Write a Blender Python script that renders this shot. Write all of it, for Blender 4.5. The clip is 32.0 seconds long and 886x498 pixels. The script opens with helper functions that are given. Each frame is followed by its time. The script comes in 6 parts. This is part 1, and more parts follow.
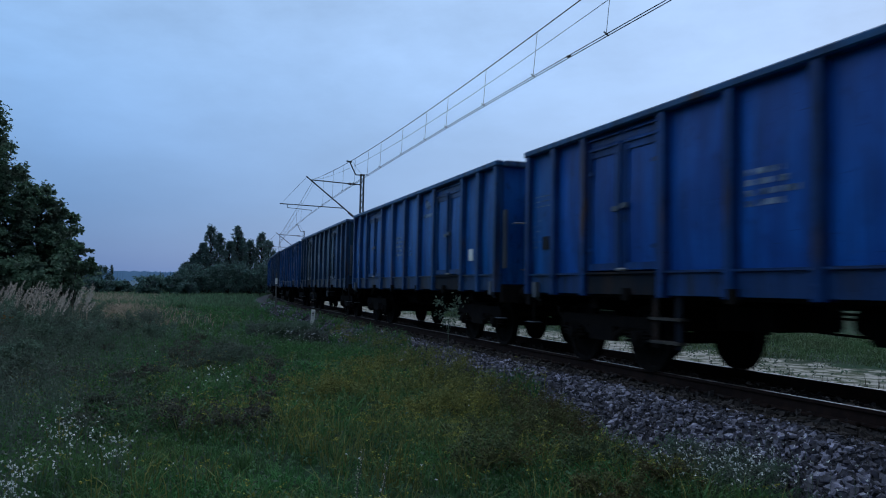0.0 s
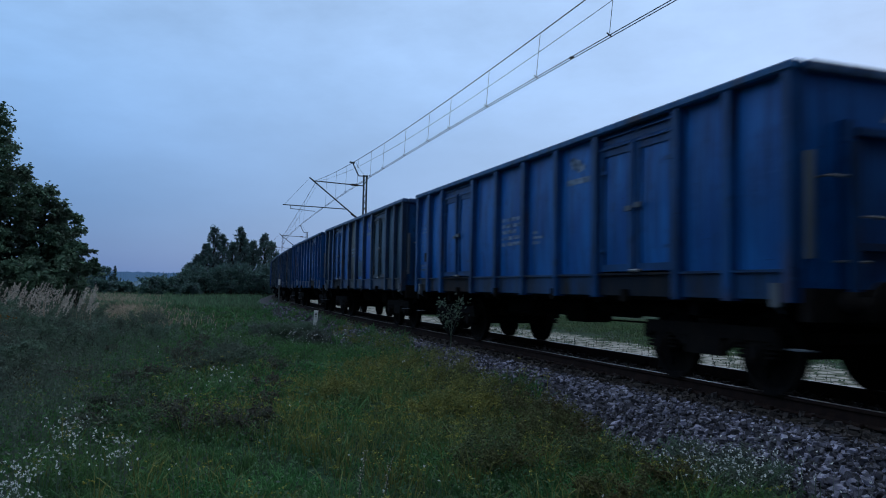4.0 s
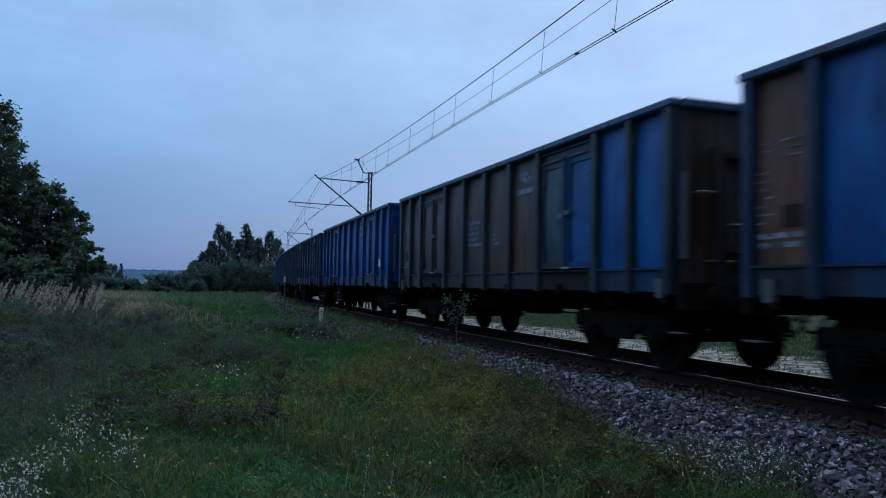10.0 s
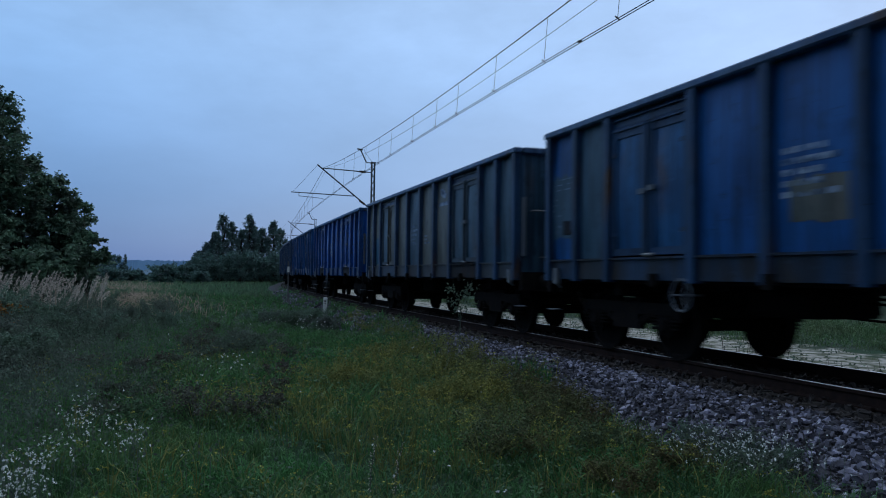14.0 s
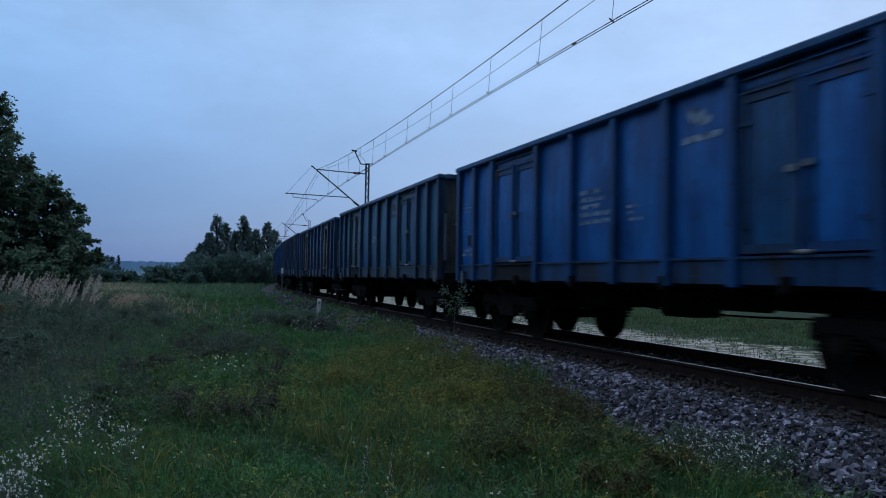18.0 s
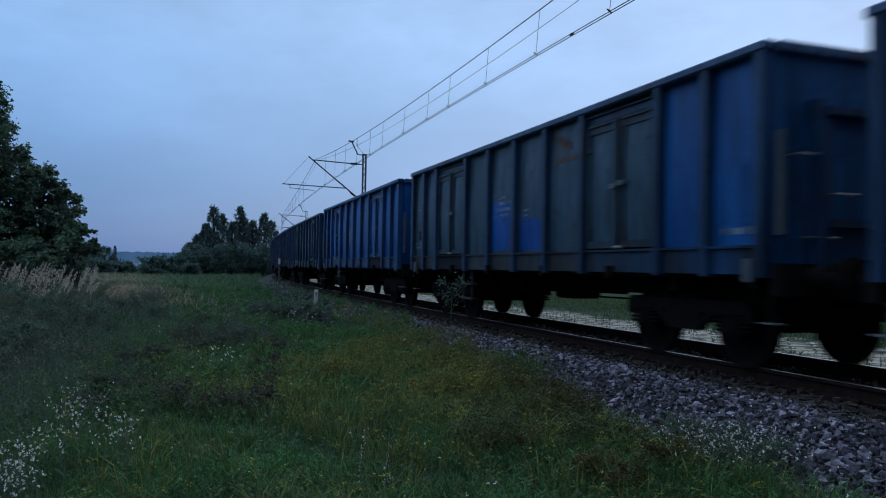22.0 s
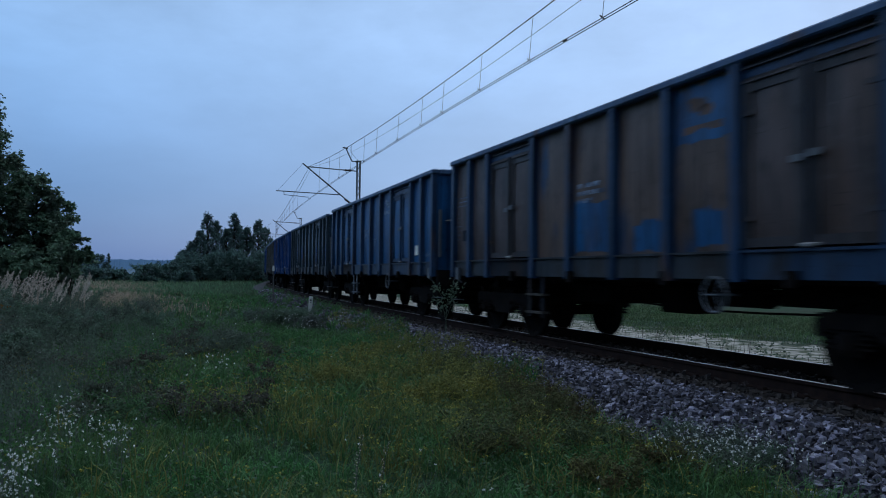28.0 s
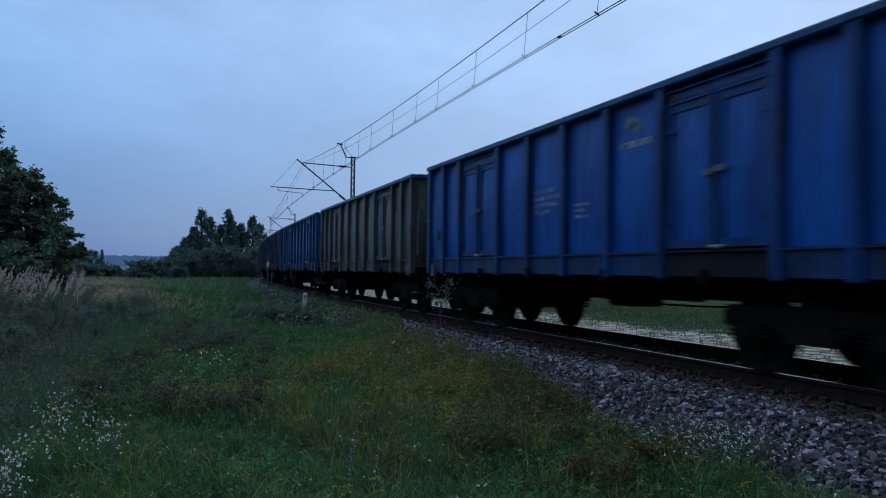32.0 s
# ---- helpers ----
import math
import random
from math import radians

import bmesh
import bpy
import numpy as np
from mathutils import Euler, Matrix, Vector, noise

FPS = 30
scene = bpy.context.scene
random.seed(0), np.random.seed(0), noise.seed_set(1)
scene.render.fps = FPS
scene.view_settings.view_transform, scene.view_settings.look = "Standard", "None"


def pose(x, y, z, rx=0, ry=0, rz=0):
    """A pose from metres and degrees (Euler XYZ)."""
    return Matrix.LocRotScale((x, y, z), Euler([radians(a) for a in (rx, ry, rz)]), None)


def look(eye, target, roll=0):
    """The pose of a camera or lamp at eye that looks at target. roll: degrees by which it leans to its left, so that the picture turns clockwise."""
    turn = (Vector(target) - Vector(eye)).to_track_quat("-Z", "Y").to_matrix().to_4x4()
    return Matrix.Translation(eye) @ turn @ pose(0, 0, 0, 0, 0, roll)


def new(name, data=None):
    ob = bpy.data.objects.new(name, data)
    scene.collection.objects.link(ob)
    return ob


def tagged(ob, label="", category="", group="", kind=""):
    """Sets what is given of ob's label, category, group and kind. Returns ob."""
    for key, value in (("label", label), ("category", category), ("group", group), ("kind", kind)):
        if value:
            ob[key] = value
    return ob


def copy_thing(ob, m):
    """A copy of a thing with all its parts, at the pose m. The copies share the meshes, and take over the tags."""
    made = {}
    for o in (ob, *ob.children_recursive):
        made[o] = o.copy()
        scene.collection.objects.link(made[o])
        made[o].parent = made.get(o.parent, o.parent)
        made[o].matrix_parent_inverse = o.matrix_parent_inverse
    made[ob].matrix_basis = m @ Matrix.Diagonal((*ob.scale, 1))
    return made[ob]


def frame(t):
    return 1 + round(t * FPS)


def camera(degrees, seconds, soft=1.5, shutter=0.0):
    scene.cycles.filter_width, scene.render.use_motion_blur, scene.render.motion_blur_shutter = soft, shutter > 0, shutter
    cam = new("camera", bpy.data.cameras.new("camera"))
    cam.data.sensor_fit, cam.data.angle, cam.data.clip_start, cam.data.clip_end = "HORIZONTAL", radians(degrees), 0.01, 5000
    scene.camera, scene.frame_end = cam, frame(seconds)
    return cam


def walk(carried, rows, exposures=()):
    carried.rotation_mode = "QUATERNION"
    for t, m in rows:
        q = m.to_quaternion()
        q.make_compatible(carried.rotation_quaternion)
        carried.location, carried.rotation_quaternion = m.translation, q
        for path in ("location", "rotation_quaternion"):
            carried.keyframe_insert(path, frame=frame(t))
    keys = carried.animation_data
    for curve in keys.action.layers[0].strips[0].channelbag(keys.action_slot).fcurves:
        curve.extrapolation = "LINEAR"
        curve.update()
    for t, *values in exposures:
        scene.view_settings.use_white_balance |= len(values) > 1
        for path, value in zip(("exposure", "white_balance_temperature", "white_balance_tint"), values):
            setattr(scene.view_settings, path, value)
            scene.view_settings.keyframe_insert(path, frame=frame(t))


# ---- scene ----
EYE = Vector((0.0, 0.0, 1.113))      # z = 0 is the top of the rails
TRACK_X = 7.434                    # the track's centre line abreast of the camera
BEND = 0.001572                   # one over the curve's radius, to the right
cam = camera(59.83, 32.0, soft=1.05, shutter=0.5)
# seconds, turn to the left, tilt up, lean to the left
TURNS = [
    (0.0, -20.617, 2.946, 1.068), (0.5, -20.545, 2.992, 1.047), (1.0, -20.507, 3.012, 1.082),
    (1.5, -20.518, 3.083, 1.102), (2.0, -20.553, 3.131, 1.078), (2.5, -20.623, 3.107, 1.112),
    (3.0, -20.624, 3.05, 1.104), (3.5, -20.471, 3.012, 1.094), (5.5, -20.315, 3.097, 1.172),
    (6.0, -20.14, 3.145, 1.145), (6.5, -20.085, 3.191, 1.182), (7.0, -20.094, 3.214, 1.188),
    (7.5, -20.131, 3.221, 1.208), (8.0, -20.178, 3.274, 1.205), (8.5, -20.035, 3.152, 1.197),
    (9.0, -19.966, 3.06, 1.107), (9.5, -19.962, 2.896, 0.988), (10.0, -20.026, 2.772, 0.987),
    (10.5, -19.934, 2.465, 0.911), (11.0, -19.745, 2.331, 0.734), (11.5, -19.641, 2.195, 0.739),
    (12.0, -19.614, 2.048, 0.765), (12.5, -19.643, 2.047, 0.731), (13.0, -19.717, 1.977, 0.706),
    (13.5, -19.73, 1.953, 0.744), (14.0, -19.785, 1.985, 0.736), (14.5, -19.828, 1.973, 0.778),
    (16.5, -20.071, 1.961, 0.82), (17.0, -20.104, 1.998, 0.779), (17.5, -20.197, 2.073, 0.86),
    (18.0, -20.217, 2.11, 0.833), (18.5, -20.302, 2.16, 0.874), (19.0, -20.322, 2.216, 0.805),
    (19.5, -20.397, 2.23, 0.829), (20.0, -20.43, 2.02, 0.819), (20.5, -20.436, 1.791, 0.867),
    (21.0, -20.451, 1.517, 0.879), (21.5, -20.498, 1.42, 0.878), (22.0, -20.448, 1.439, 0.903),
    (22.5, -20.482, 1.508, 0.908), (23.0, -20.545, 1.527, 0.876), (23.5, -20.619, 1.59, 0.922),
    (24.0, -20.674, 1.647, 0.929), (24.5, -20.709, 1.68, 0.981), (25.0, -20.762, 1.746, 0.94),
    (25.5, -20.824, 1.78, 0.996), (27.5, -20.776, 1.993, 0.62), (28.0, -20.848, 1.902, 0.615),
    (28.5, -20.894, 1.845, 0.604), (29.0, -20.95, 1.841, 0.617), (29.5, -20.984, 1.779, 0.604),
    (30.0, -21.027, 1.729, 0.622), (30.5, -21.092, 1.749, 0.645), (31.0, -21.136, 1.788, 0.638),
    (31.5, -21.213, 1.771, 0.634), (32.0, -21.26, 1.627, 0.646),
]


def aim(turn, tilt, lean):
    a, b = radians(turn), radians(tilt)
    way = Vector((-math.sin(a) * math.cos(b), math.cos(a) * math.cos(b), math.sin(b)))
    return look(EYE, EYE + way, lean)


walk(cam, [(t, aim(a, b, c)) for t, a, b, c in TURNS])

# the train's way along the track: where the far end of wagon 0 is, time by time
WAY_T = [0.0, 4.0, 8.0, 12.0, 16.0, 20.0, 24.0, 28.0, 32.0]
WAY_S = [12.105, -23.325, -59.044, -95.945, -133.445, -171.935, -211.054, -251.07, -291.946]

# ---- light ----
world = bpy.data.worlds.new("dusk_sky")
scene.world = world
world.use_nodes = True


def build_world():
    nt = world.node_tree
    nt.nodes.clear()
    out = nt.nodes.new("ShaderNodeOutputWorld")
    bg = nt.nodes.new("ShaderNodeBackground")
    sky = nt.nodes.new("ShaderNodeTexSky")
    sky.sky_type, sky.sun_disc = "NISHITA", False
    sky.sun_elevation, sky.sun_rotation = radians(3.0), radians(70)
    coord = nt.nodes.new("ShaderNodeTexCoord")
    sep = nt.nodes.new("ShaderNodeSeparateXYZ")
    nt.links.new(coord.outputs["Generated"], sep.inputs[0])
    # overcast: dull blue at the horizon, paler overhead
    ramp = nt.nodes.new("ShaderNodeValToRGB")
    e = ramp.color_ramp.elements
    e[0].position, e[0].color = 0.0, (0.088, 0.205, 0.470, 1)
    e[1].position, e[1].color = 0.9, (0.90, 1.10, 1.30, 1)
    for at, c in ((0.10, (0.125, 0.276, 0.585, 1)), (0.25, (0.242, 0.447, 0.808, 1)), (0.5, (0.375, 0.585, 0.92, 1))):
        k = e.new(at)
        k.color = c
    nt.links.new(sep.outputs["Z"], ramp.inputs[0])
    # the west, where the sun has gone down, is paler
    dot = nt.nodes.new("ShaderNodeVectorMath")
    dot.operation = "DOT_PRODUCT"
    dot.inputs[1].default_value = Vector((0.80, 0.50, 0.35)).normalized()
    nt.links.new(coord.outputs["Generated"], dot.inputs[0])
    west = nt.nodes.new("ShaderNodeMapRange")
    west.inputs[1].default_value, west.inputs[2].default_value = 0.45, 1.0
    west.inputs[3].default_value, west.inputs[4].default_value = 0.0, 0.42
    nt.links.new(dot.outputs["Value"], west.inputs[0])
    pale = nt.nodes.new("ShaderNodeMix")
    pale.data_type = "RGBA"
    pale.inputs[7].default_value = (0.525, 0.685, 1.0, 1)
    nt.links.new(west.outputs[0], pale.inputs[0])
    nt.links.new(ramp.outputs[0], pale.inputs[6])
    # soft clouds, flattened towards the horizon
    squash = nt.nodes.new("ShaderNodeMapping")
    squash.inputs["Scale"].default_value = (1.7, 1.7, 4.2)
    squash.inputs["Rotation"].default_value = (0.0, 0.12, 0.0)
    nt.links.new(coord.outputs["Generated"], squash.inputs[0])
    cloud = nt.nodes.new("ShaderNodeTexNoise")
    cloud.inputs["Scale"].default_value, cloud.inputs["Detail"].default_value = 1.9, 6.0
    cloud.inputs["Roughness"].default_value = 0.60
    nt.links.new(squash.outputs[0], cloud.inputs["Vector"])
    lift = nt.nodes.new("ShaderNodeMapRange")
    lift.inputs[1].default_value, lift.inputs[2].default_value = 0.32, 0.70
    lift.inputs[3].default_value, lift.inputs[4].default_value = 0.86, 1.25
    nt.links.new(cloud.outputs[0], lift.inputs[0])
    tone = nt.nodes.new("ShaderNodeVectorMath")
    tone.operation = "SCALE"
    nt.links.new(pale.outputs[2], tone.inputs[0])
    # the clouds show overhead and melt away towards the horizon
    high = nt.nodes.new("ShaderNodeMapRange")
    high.inputs[1].default_value, high.inputs[2].default_value = 0.08, 0.42
    high.inputs[3].default_value, high.inputs[4].default_value = 0.25, 1.0
    nt.links.new(sep.outputs["Z"], high.inputs[0])
    melt = nt.nodes.new("ShaderNodeMix")
    melt.data_type = "FLOAT"
    melt.inputs[2].default_value = 1.02
    nt.links.new(high.outputs[0], melt.inputs[0])
    nt.links.new(lift.outputs[0], melt.inputs[3])
    nt.links.new(melt.outputs[0], tone.inputs[3])
    thin = nt.nodes.new("ShaderNodeVectorMath")
    thin.operation = "SCALE"
    thin.inputs[3].default_value = 0.037
    nt.links.new(sky.outputs[0], thin.inputs[0])
    both = nt.nodes.new("ShaderNodeVectorMath")
    nt.links.new(tone.outputs[0], both.inputs[0])
    nt.links.new(thin.outputs[0], both.inputs[1])
    # the east, behind the camera, is already dim near the horizon
    back = nt.nodes.new("ShaderNodeVectorMath")
    back.operation = "DOT_PRODUCT"
    back.inputs[1].default_value = Vector((0.05, -0.99, -0.12)).normalized()
    nt.links.new(coord.outputs["Generated"], back.inputs[0])
    dim = nt.nodes.new("ShaderNodeMapRange")
    dim.interpolation_type = "SMOOTHSTEP"
    dim.inputs[1].default_value, dim.inputs[2].default_value = -0.25, 0.70
    dim.inputs[3].default_value, dim.inputs[4].default_value = 1.0, 0.26
    nt.links.new(back.outputs["Value"], dim.inputs[0])
    fade = nt.nodes.new("ShaderNodeVectorMath")
    fade.operation = "SCALE"
    nt.links.new(both.outputs[0], fade.inputs[0])
    nt.links.new(dim.outputs[0], fade.inputs[3])
    nt.links.new(fade.outputs[0], bg.inputs[0])
    bg.inputs[1].default_value = 0.97
    nt.links.new(bg.outputs[0], out.inputs[0])


build_world()
sun = new("sun", bpy.data.lights.new("sun", "SUN"))
sun.data.energy, sun.data.angle, sun.data.color = 0.25, radians(40), (0.95, 0.97, 1.0)
sun.matrix_world = look((60, 30, 40), (0, 0, 0))

# ---- materials ----


def material(name, colour, rough=0.7, metal=0.0, second=None, scale=4.0, mix=(0.4, 0.65), bump=0.15, bump_scale=40.0,
             stretch=(1, 1, 1), third=None, third_scale=1.2, third_mix=(0.55, 0.7), island=0.0, per_object=0.0, spec=0.3):
    """A procedural surface: base colour, a second one in patches, a third in larger stains, fine relief."""
    m = bpy.data.materials.new(name)
    m.use_nodes = True
    nt = m.node_tree
    b = nt.nodes["Principled BSDF"]
    b.inputs["Roughness"].default_value, b.inputs["Metallic"].default_value = rough, metal
    b.inputs["Specular IOR Level"].default_value = spec
    coord = nt.nodes.new("ShaderNodeTexCoord")
    info = nt.nodes.new("ShaderNodeObjectInfo")
    shift = nt.nodes.new("ShaderNodeVectorMath")
    shift.operation = "MULTIPLY_ADD"
    shift.inputs[1].default_value = (1, 1, 1)
    spread = nt.nodes.new("ShaderNodeMath")
    spread.operation, spread.inputs[1].default_value = "MULTIPLY", 37.0
    nt.links.new(info.outputs["Random"], spread.inputs[0])
    nt.links.new(coord.outputs["Object"], shift.inputs[0])
    nt.links.new(spread.outputs[0], shift.inputs[2])
    mapping = nt.nodes.new("ShaderNodeMapping")
    mapping.inputs["Scale"].default_value = stretch
    nt.links.new(shift.outputs[0], mapping.inputs[0])

    def noise_mask(s, lo, hi, source, detail=6.0):
        n = nt.nodes.new("ShaderNodeTexNoise")
        n.inputs["Scale"].default_value, n.inputs["Detail"].default_value = s, detail
        nt.links.new(source, n.inputs["Vector"])
        r = nt.nodes.new("ShaderNodeMapRange")
        r.inputs[1].default_value, r.inputs[2].default_value = lo, hi
        nt.links.new(n.outputs[0], r.inputs[0])
        return r.outputs[0]

    def blend(fac, a, c):
        x = nt.nodes.new("ShaderNodeMix")
        x.data_type = "RGBA"
        nt.links.new(fac, x.inputs[0])
        if isinstance(a, tuple):
            x.inputs[6].default_value = (*a, 1)
        else:
            nt.links.new(a, x.inputs[6])
        x.inputs[7].default_value = (*c, 1)
        return x.outputs[2]

    tint = blend(noise_mask(scale, mix[0], mix[1], mapping.outputs[0]), colour, second or tuple(c * 0.7 for c in colour))
    if third:
        tint = blend(noise_mask(third_scale, third_mix[0], third_mix[1], mapping.outputs[0]), tint, third)
    vary = island or per_object
    uneven = 3.0 if vary > 0.8 else 1.0     # many dark stones, few pale ones
    if vary:
        hue = nt.nodes.new("ShaderNodeHueSaturation")
        geo = nt.nodes.new("ShaderNodeNewGeometry")
        r = nt.nodes.new("ShaderNodeMapRange")
        r.inputs[3].default_value, r.inputs[4].default_value = 1 - vary, 1 + vary
        pw = nt.nodes.new("ShaderNodeMath")
        pw.operation, pw.inputs[1].default_value = "POWER", uneven
        nt.links.new(geo.outputs["Random Per Island"] if island else info.outputs["Random"], pw.inputs[0])
        nt.links.new(pw.outputs[0], r.inputs[0])
        if uneven > 1:
            r.inputs[3].default_value, r.inputs[4].default_value = 0.40, 3.4
        nt.links.new(r.outputs[0], hue.inputs["Value"])
        nt.links.new(tint, hue.inputs["Color"])
        tint = hue.outputs[0]
    nt.links.new(tint, b.inputs["Base Color"])
    if bump:
        n = nt.nodes.new("ShaderNodeTexNoise")
        n.inputs["Scale"].default_value, n.inputs["Detail"].default_value = bump_scale, 4.0
        nt.links.new(shift.outputs[0], n.inputs["Vector"])
        bp = nt.nodes.new("ShaderNodeBump")
        bp.inputs["Strength"].default_value, bp.inputs["Distance"].default_value = bump, 0.02
        nt.links.new(n.outputs[0], bp.inputs["Height"])
        nt.links.new(bp.outputs[0], b.inputs["Normal"])
    return m


STREAK = (1.0, 1.0, 0.28)
RUST = (0.085, 0.045, 0.028)


def paint(name, colour, faded, stain=RUST, amount=(0.58, 0.72), wear=1.0):
    """Worn wagon paint: faded patches, rust, dark run marks and pale scrapes."""
    m = material(name, colour, 0.45, 0.0, tuple(1.25 * v for v in faded), 2.4, (0.40, 0.66), 0.35, 2.2, STREAK, stain, 2.3, amount, per_object=0.16, spec=0.3)
    nt = m.node_tree
    b = nt.nodes["Principled BSDF"]
    moved = next(n for n in nt.nodes if n.type == "VECT_MATH")
    tint = b.inputs["Base Color"].links[0].from_socket
    for size, scale, lo, hi, c, most in (((1.0, 1.0, 0.8), 1.4, 0.46, 0.62, tuple(1.40 * v + 0.002 for v in faded), 0.6),
                                         ((7.0, 7.0, 0.35), 1.6, 0.47, 0.68, tuple(v * 0.28 for v in colour), 0.8 * wear),
                                         ((1.6, 1.6, 7.0), 2.6, 0.60, 0.74, tuple(v * 0.9 + 0.022 for v in faded), 0.5 * wear),
                                         ((3.4, 3.4, 1.6), 3.2, 0.58, 0.68, tuple(v * 0.25 + 0.003 for v in colour), 0.6 * wear),
                                         ((1.5, 1.5, 14.0), 3.4, 0.66, 0.71, tuple(v * 0.2 + 0.002 for v in colour), 0.7 * wear)):
        mp = nt.nodes.new("ShaderNodeMapping")
        mp.inputs["Scale"].default_value = size
        nt.links.new(moved.outputs[0], mp.inputs[0])
        n = nt.nodes.new("ShaderNodeTexNoise")
        n.inputs["Scale"].default_value, n.inputs["Detail"].default_value = scale, 7.0
        nt.links.new(mp.outputs[0], n.inputs["Vector"])
        r = nt.nodes.new("ShaderNodeMapRange")
        r.inputs[1].default_value, r.inputs[2].default_value, r.inputs[4].default_value = lo, hi, most
        nt.links.new(n.outputs[0], r.inputs[0])
        x = nt.nodes.new("ShaderNodeMix")
        x.data_type = "RGBA"
        nt.links.new(r.outputs[0], x.inputs[0])
        nt.links.new(tint, x.inputs[6])
        x.inputs[7].default_value = (*c, 1)
        tint = x.outputs[2]
    nt.links.new(tint, b.inputs["Base Color"])
    return m


PAINT = {
    "b": paint("blue_paint", (0.002, 0.076, 0.295), (0.006, 0.103, 0.340), amount=(0.70, 0.88), wear=0.8),
    "v": paint("royal_blue_paint", (0.001, 0.062, 0.312), (0.002, 0.082, 0.360), amount=(0.72, 0.88), wear=0.8),
    "k": paint("deep_blue_paint", (0.002, 0.054, 0.200), (0.005, 0.070, 0.235), amount=(0.64, 0.80)),
    "n": paint("dull_blue_paint", (0.004, 0.059, 0.172), (0.008, 0.078, 0.205), amount=(0.58, 0.76)),
    "t": paint("teal_paint", (0.006, 0.070, 0.142), (0.013, 0.092, 0.175), amount=(0.62, 0.78)),
    "g": paint("grey_green_paint", (0.025, 0.066, 0.108), (0.042, 0.086, 0.136), amount=(0.60, 0.76)),
    "o": paint("olive_grey_paint", (0.070, 0.080, 0.078), (0.096, 0.102, 0.096), amount=(0.58, 0.74)),
    "r": paint("rust_brown_paint", (0.110, 0.056, 0.042), (0.138, 0.072, 0.052), (0.084, 0.054, 0.042), (0.5, 0.7)),
    "m": paint("patchy_brown_paint", (0.078, 0.054, 0.048), (0.100, 0.068, 0.058), (0.006, 0.046, 0.120), (0.56, 0.66)),
    "d": paint("dark_brown_paint", (0.056, 0.044, 0.048), (0.078, 0.058, 0.058), (0.075, 0.046, 0.038), (0.5, 0.7)),
}
# post coats: grime, plus the shade of the posts' flanks put into the colour
SHADED_POST_PAINT = {
    "b": paint("blue_shaded_post_paint", (0.003, 0.042, 0.149), (0.004, 0.056, 0.180)),
    "v": paint("royal_blue_shaded_post_paint", (0.001, 0.034, 0.153), (0.003, 0.046, 0.183)),
    "n": paint("dull_blue_shaded_post_paint", (0.007, 0.030, 0.082), (0.014, 0.044, 0.104)),
    "t": paint("teal_shaded_post_paint", (0.009, 0.037, 0.060), (0.016, 0.051, 0.079)),
    "g": paint("grey_green_shaded_post_paint", (0.015, 0.031, 0.049), (0.026, 0.044, 0.065)),
    "o": paint("olive_grey_shaded_post_paint", (0.046, 0.049, 0.046), (0.070, 0.070, 0.063)),
    "d": paint("dark_brown_shaded_post_paint", (0.026, 0.026, 0.033), (0.042, 0.036, 0.040)),
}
SILL_PAINT = {
    "b": paint("grimy_blue_sill", (0.003, 0.040, 0.135), (0.010, 0.048, 0.13), (0.020, 0.018, 0.020), (0.46, 0.62)),
    "v": paint("grimy_royal_blue_sill", (0.003, 0.036, 0.145), (0.010, 0.042, 0.14), (0.020, 0.018, 0.020), (0.48, 0.64)),
    "n": paint("grimy_dull_blue_sill", (0.008, 0.030, 0.075), (0.016, 0.040, 0.085), (0.022, 0.020, 0.022), (0.44, 0.60)),
    "t": paint("grimy_teal_sill", (0.010, 0.034, 0.056), (0.018, 0.044, 0.066), (0.022, 0.020, 0.020), (0.44, 0.60)),
    "g": paint("grimy_grey_sill", (0.022, 0.030, 0.042), (0.032, 0.040, 0.052), (0.026, 0.022, 0.022), (0.44, 0.60)),
}
M_RAIL_TOP = paint("faded_rail_paint", (0.035, 0.085, 0.20), (0.06, 0.11, 0.20))
# grime, with the shade under the doors put into the dark base
M_SILL = material("grimy_shaded_sill", (0.010, 0.015, 0.026), 0.8, 0.0, (0.024, 0.024, 0.028), 3.0, stretch=STREAK, third=(0.034, 0.022, 0.018), third_scale=2.0, spec=0.15)
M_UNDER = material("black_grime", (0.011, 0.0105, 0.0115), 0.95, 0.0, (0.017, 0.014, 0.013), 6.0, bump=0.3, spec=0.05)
M_STEEL = material("worn_steel", (0.30, 0.30, 0.32), 0.45, 0.6, (0.18, 0.17, 0.17), 12.0)
M_WHITE = material("dirty_white_marking", (0.27, 0.34, 0.46), 0.7, 0.0, (0.04, 0.075, 0.14), 9.0, (0.40, 0.60))
M_YELLOW = material("faded_yellow_marking", (0.30, 0.25, 0.08), 0.7, 0.0, (0.15, 0.14, 0.09), 7.0)
M_ORANGE = material("faded_orange_marking", (0.15, 0.085, 0.065), 0.7, 0.0, (0.07, 0.06, 0.065), 5.0)
M_GREYPLATE = material("grey_steel_post", (0.095, 0.115, 0.15), 0.6, 0.0, (0.15, 0.165, 0.19), 4.0, stretch=STREAK)
M_STEP = material("worn_step_steel", (0.070, 0.062, 0.056), 0.6, 0.0, (0.035, 0.032, 0.032), 8.0)
M_RAIL = material("rusty_rail", (0.022, 0.014, 0.013), 0.9, 0.0, (0.032, 0.019, 0.016), 9.0, spec=0.1)
M_RAILHEAD = material("polished_rail_head", (0.42, 0.42, 0.44), 0.38, 0.9, (0.30, 0.29, 0.29), 14.0)
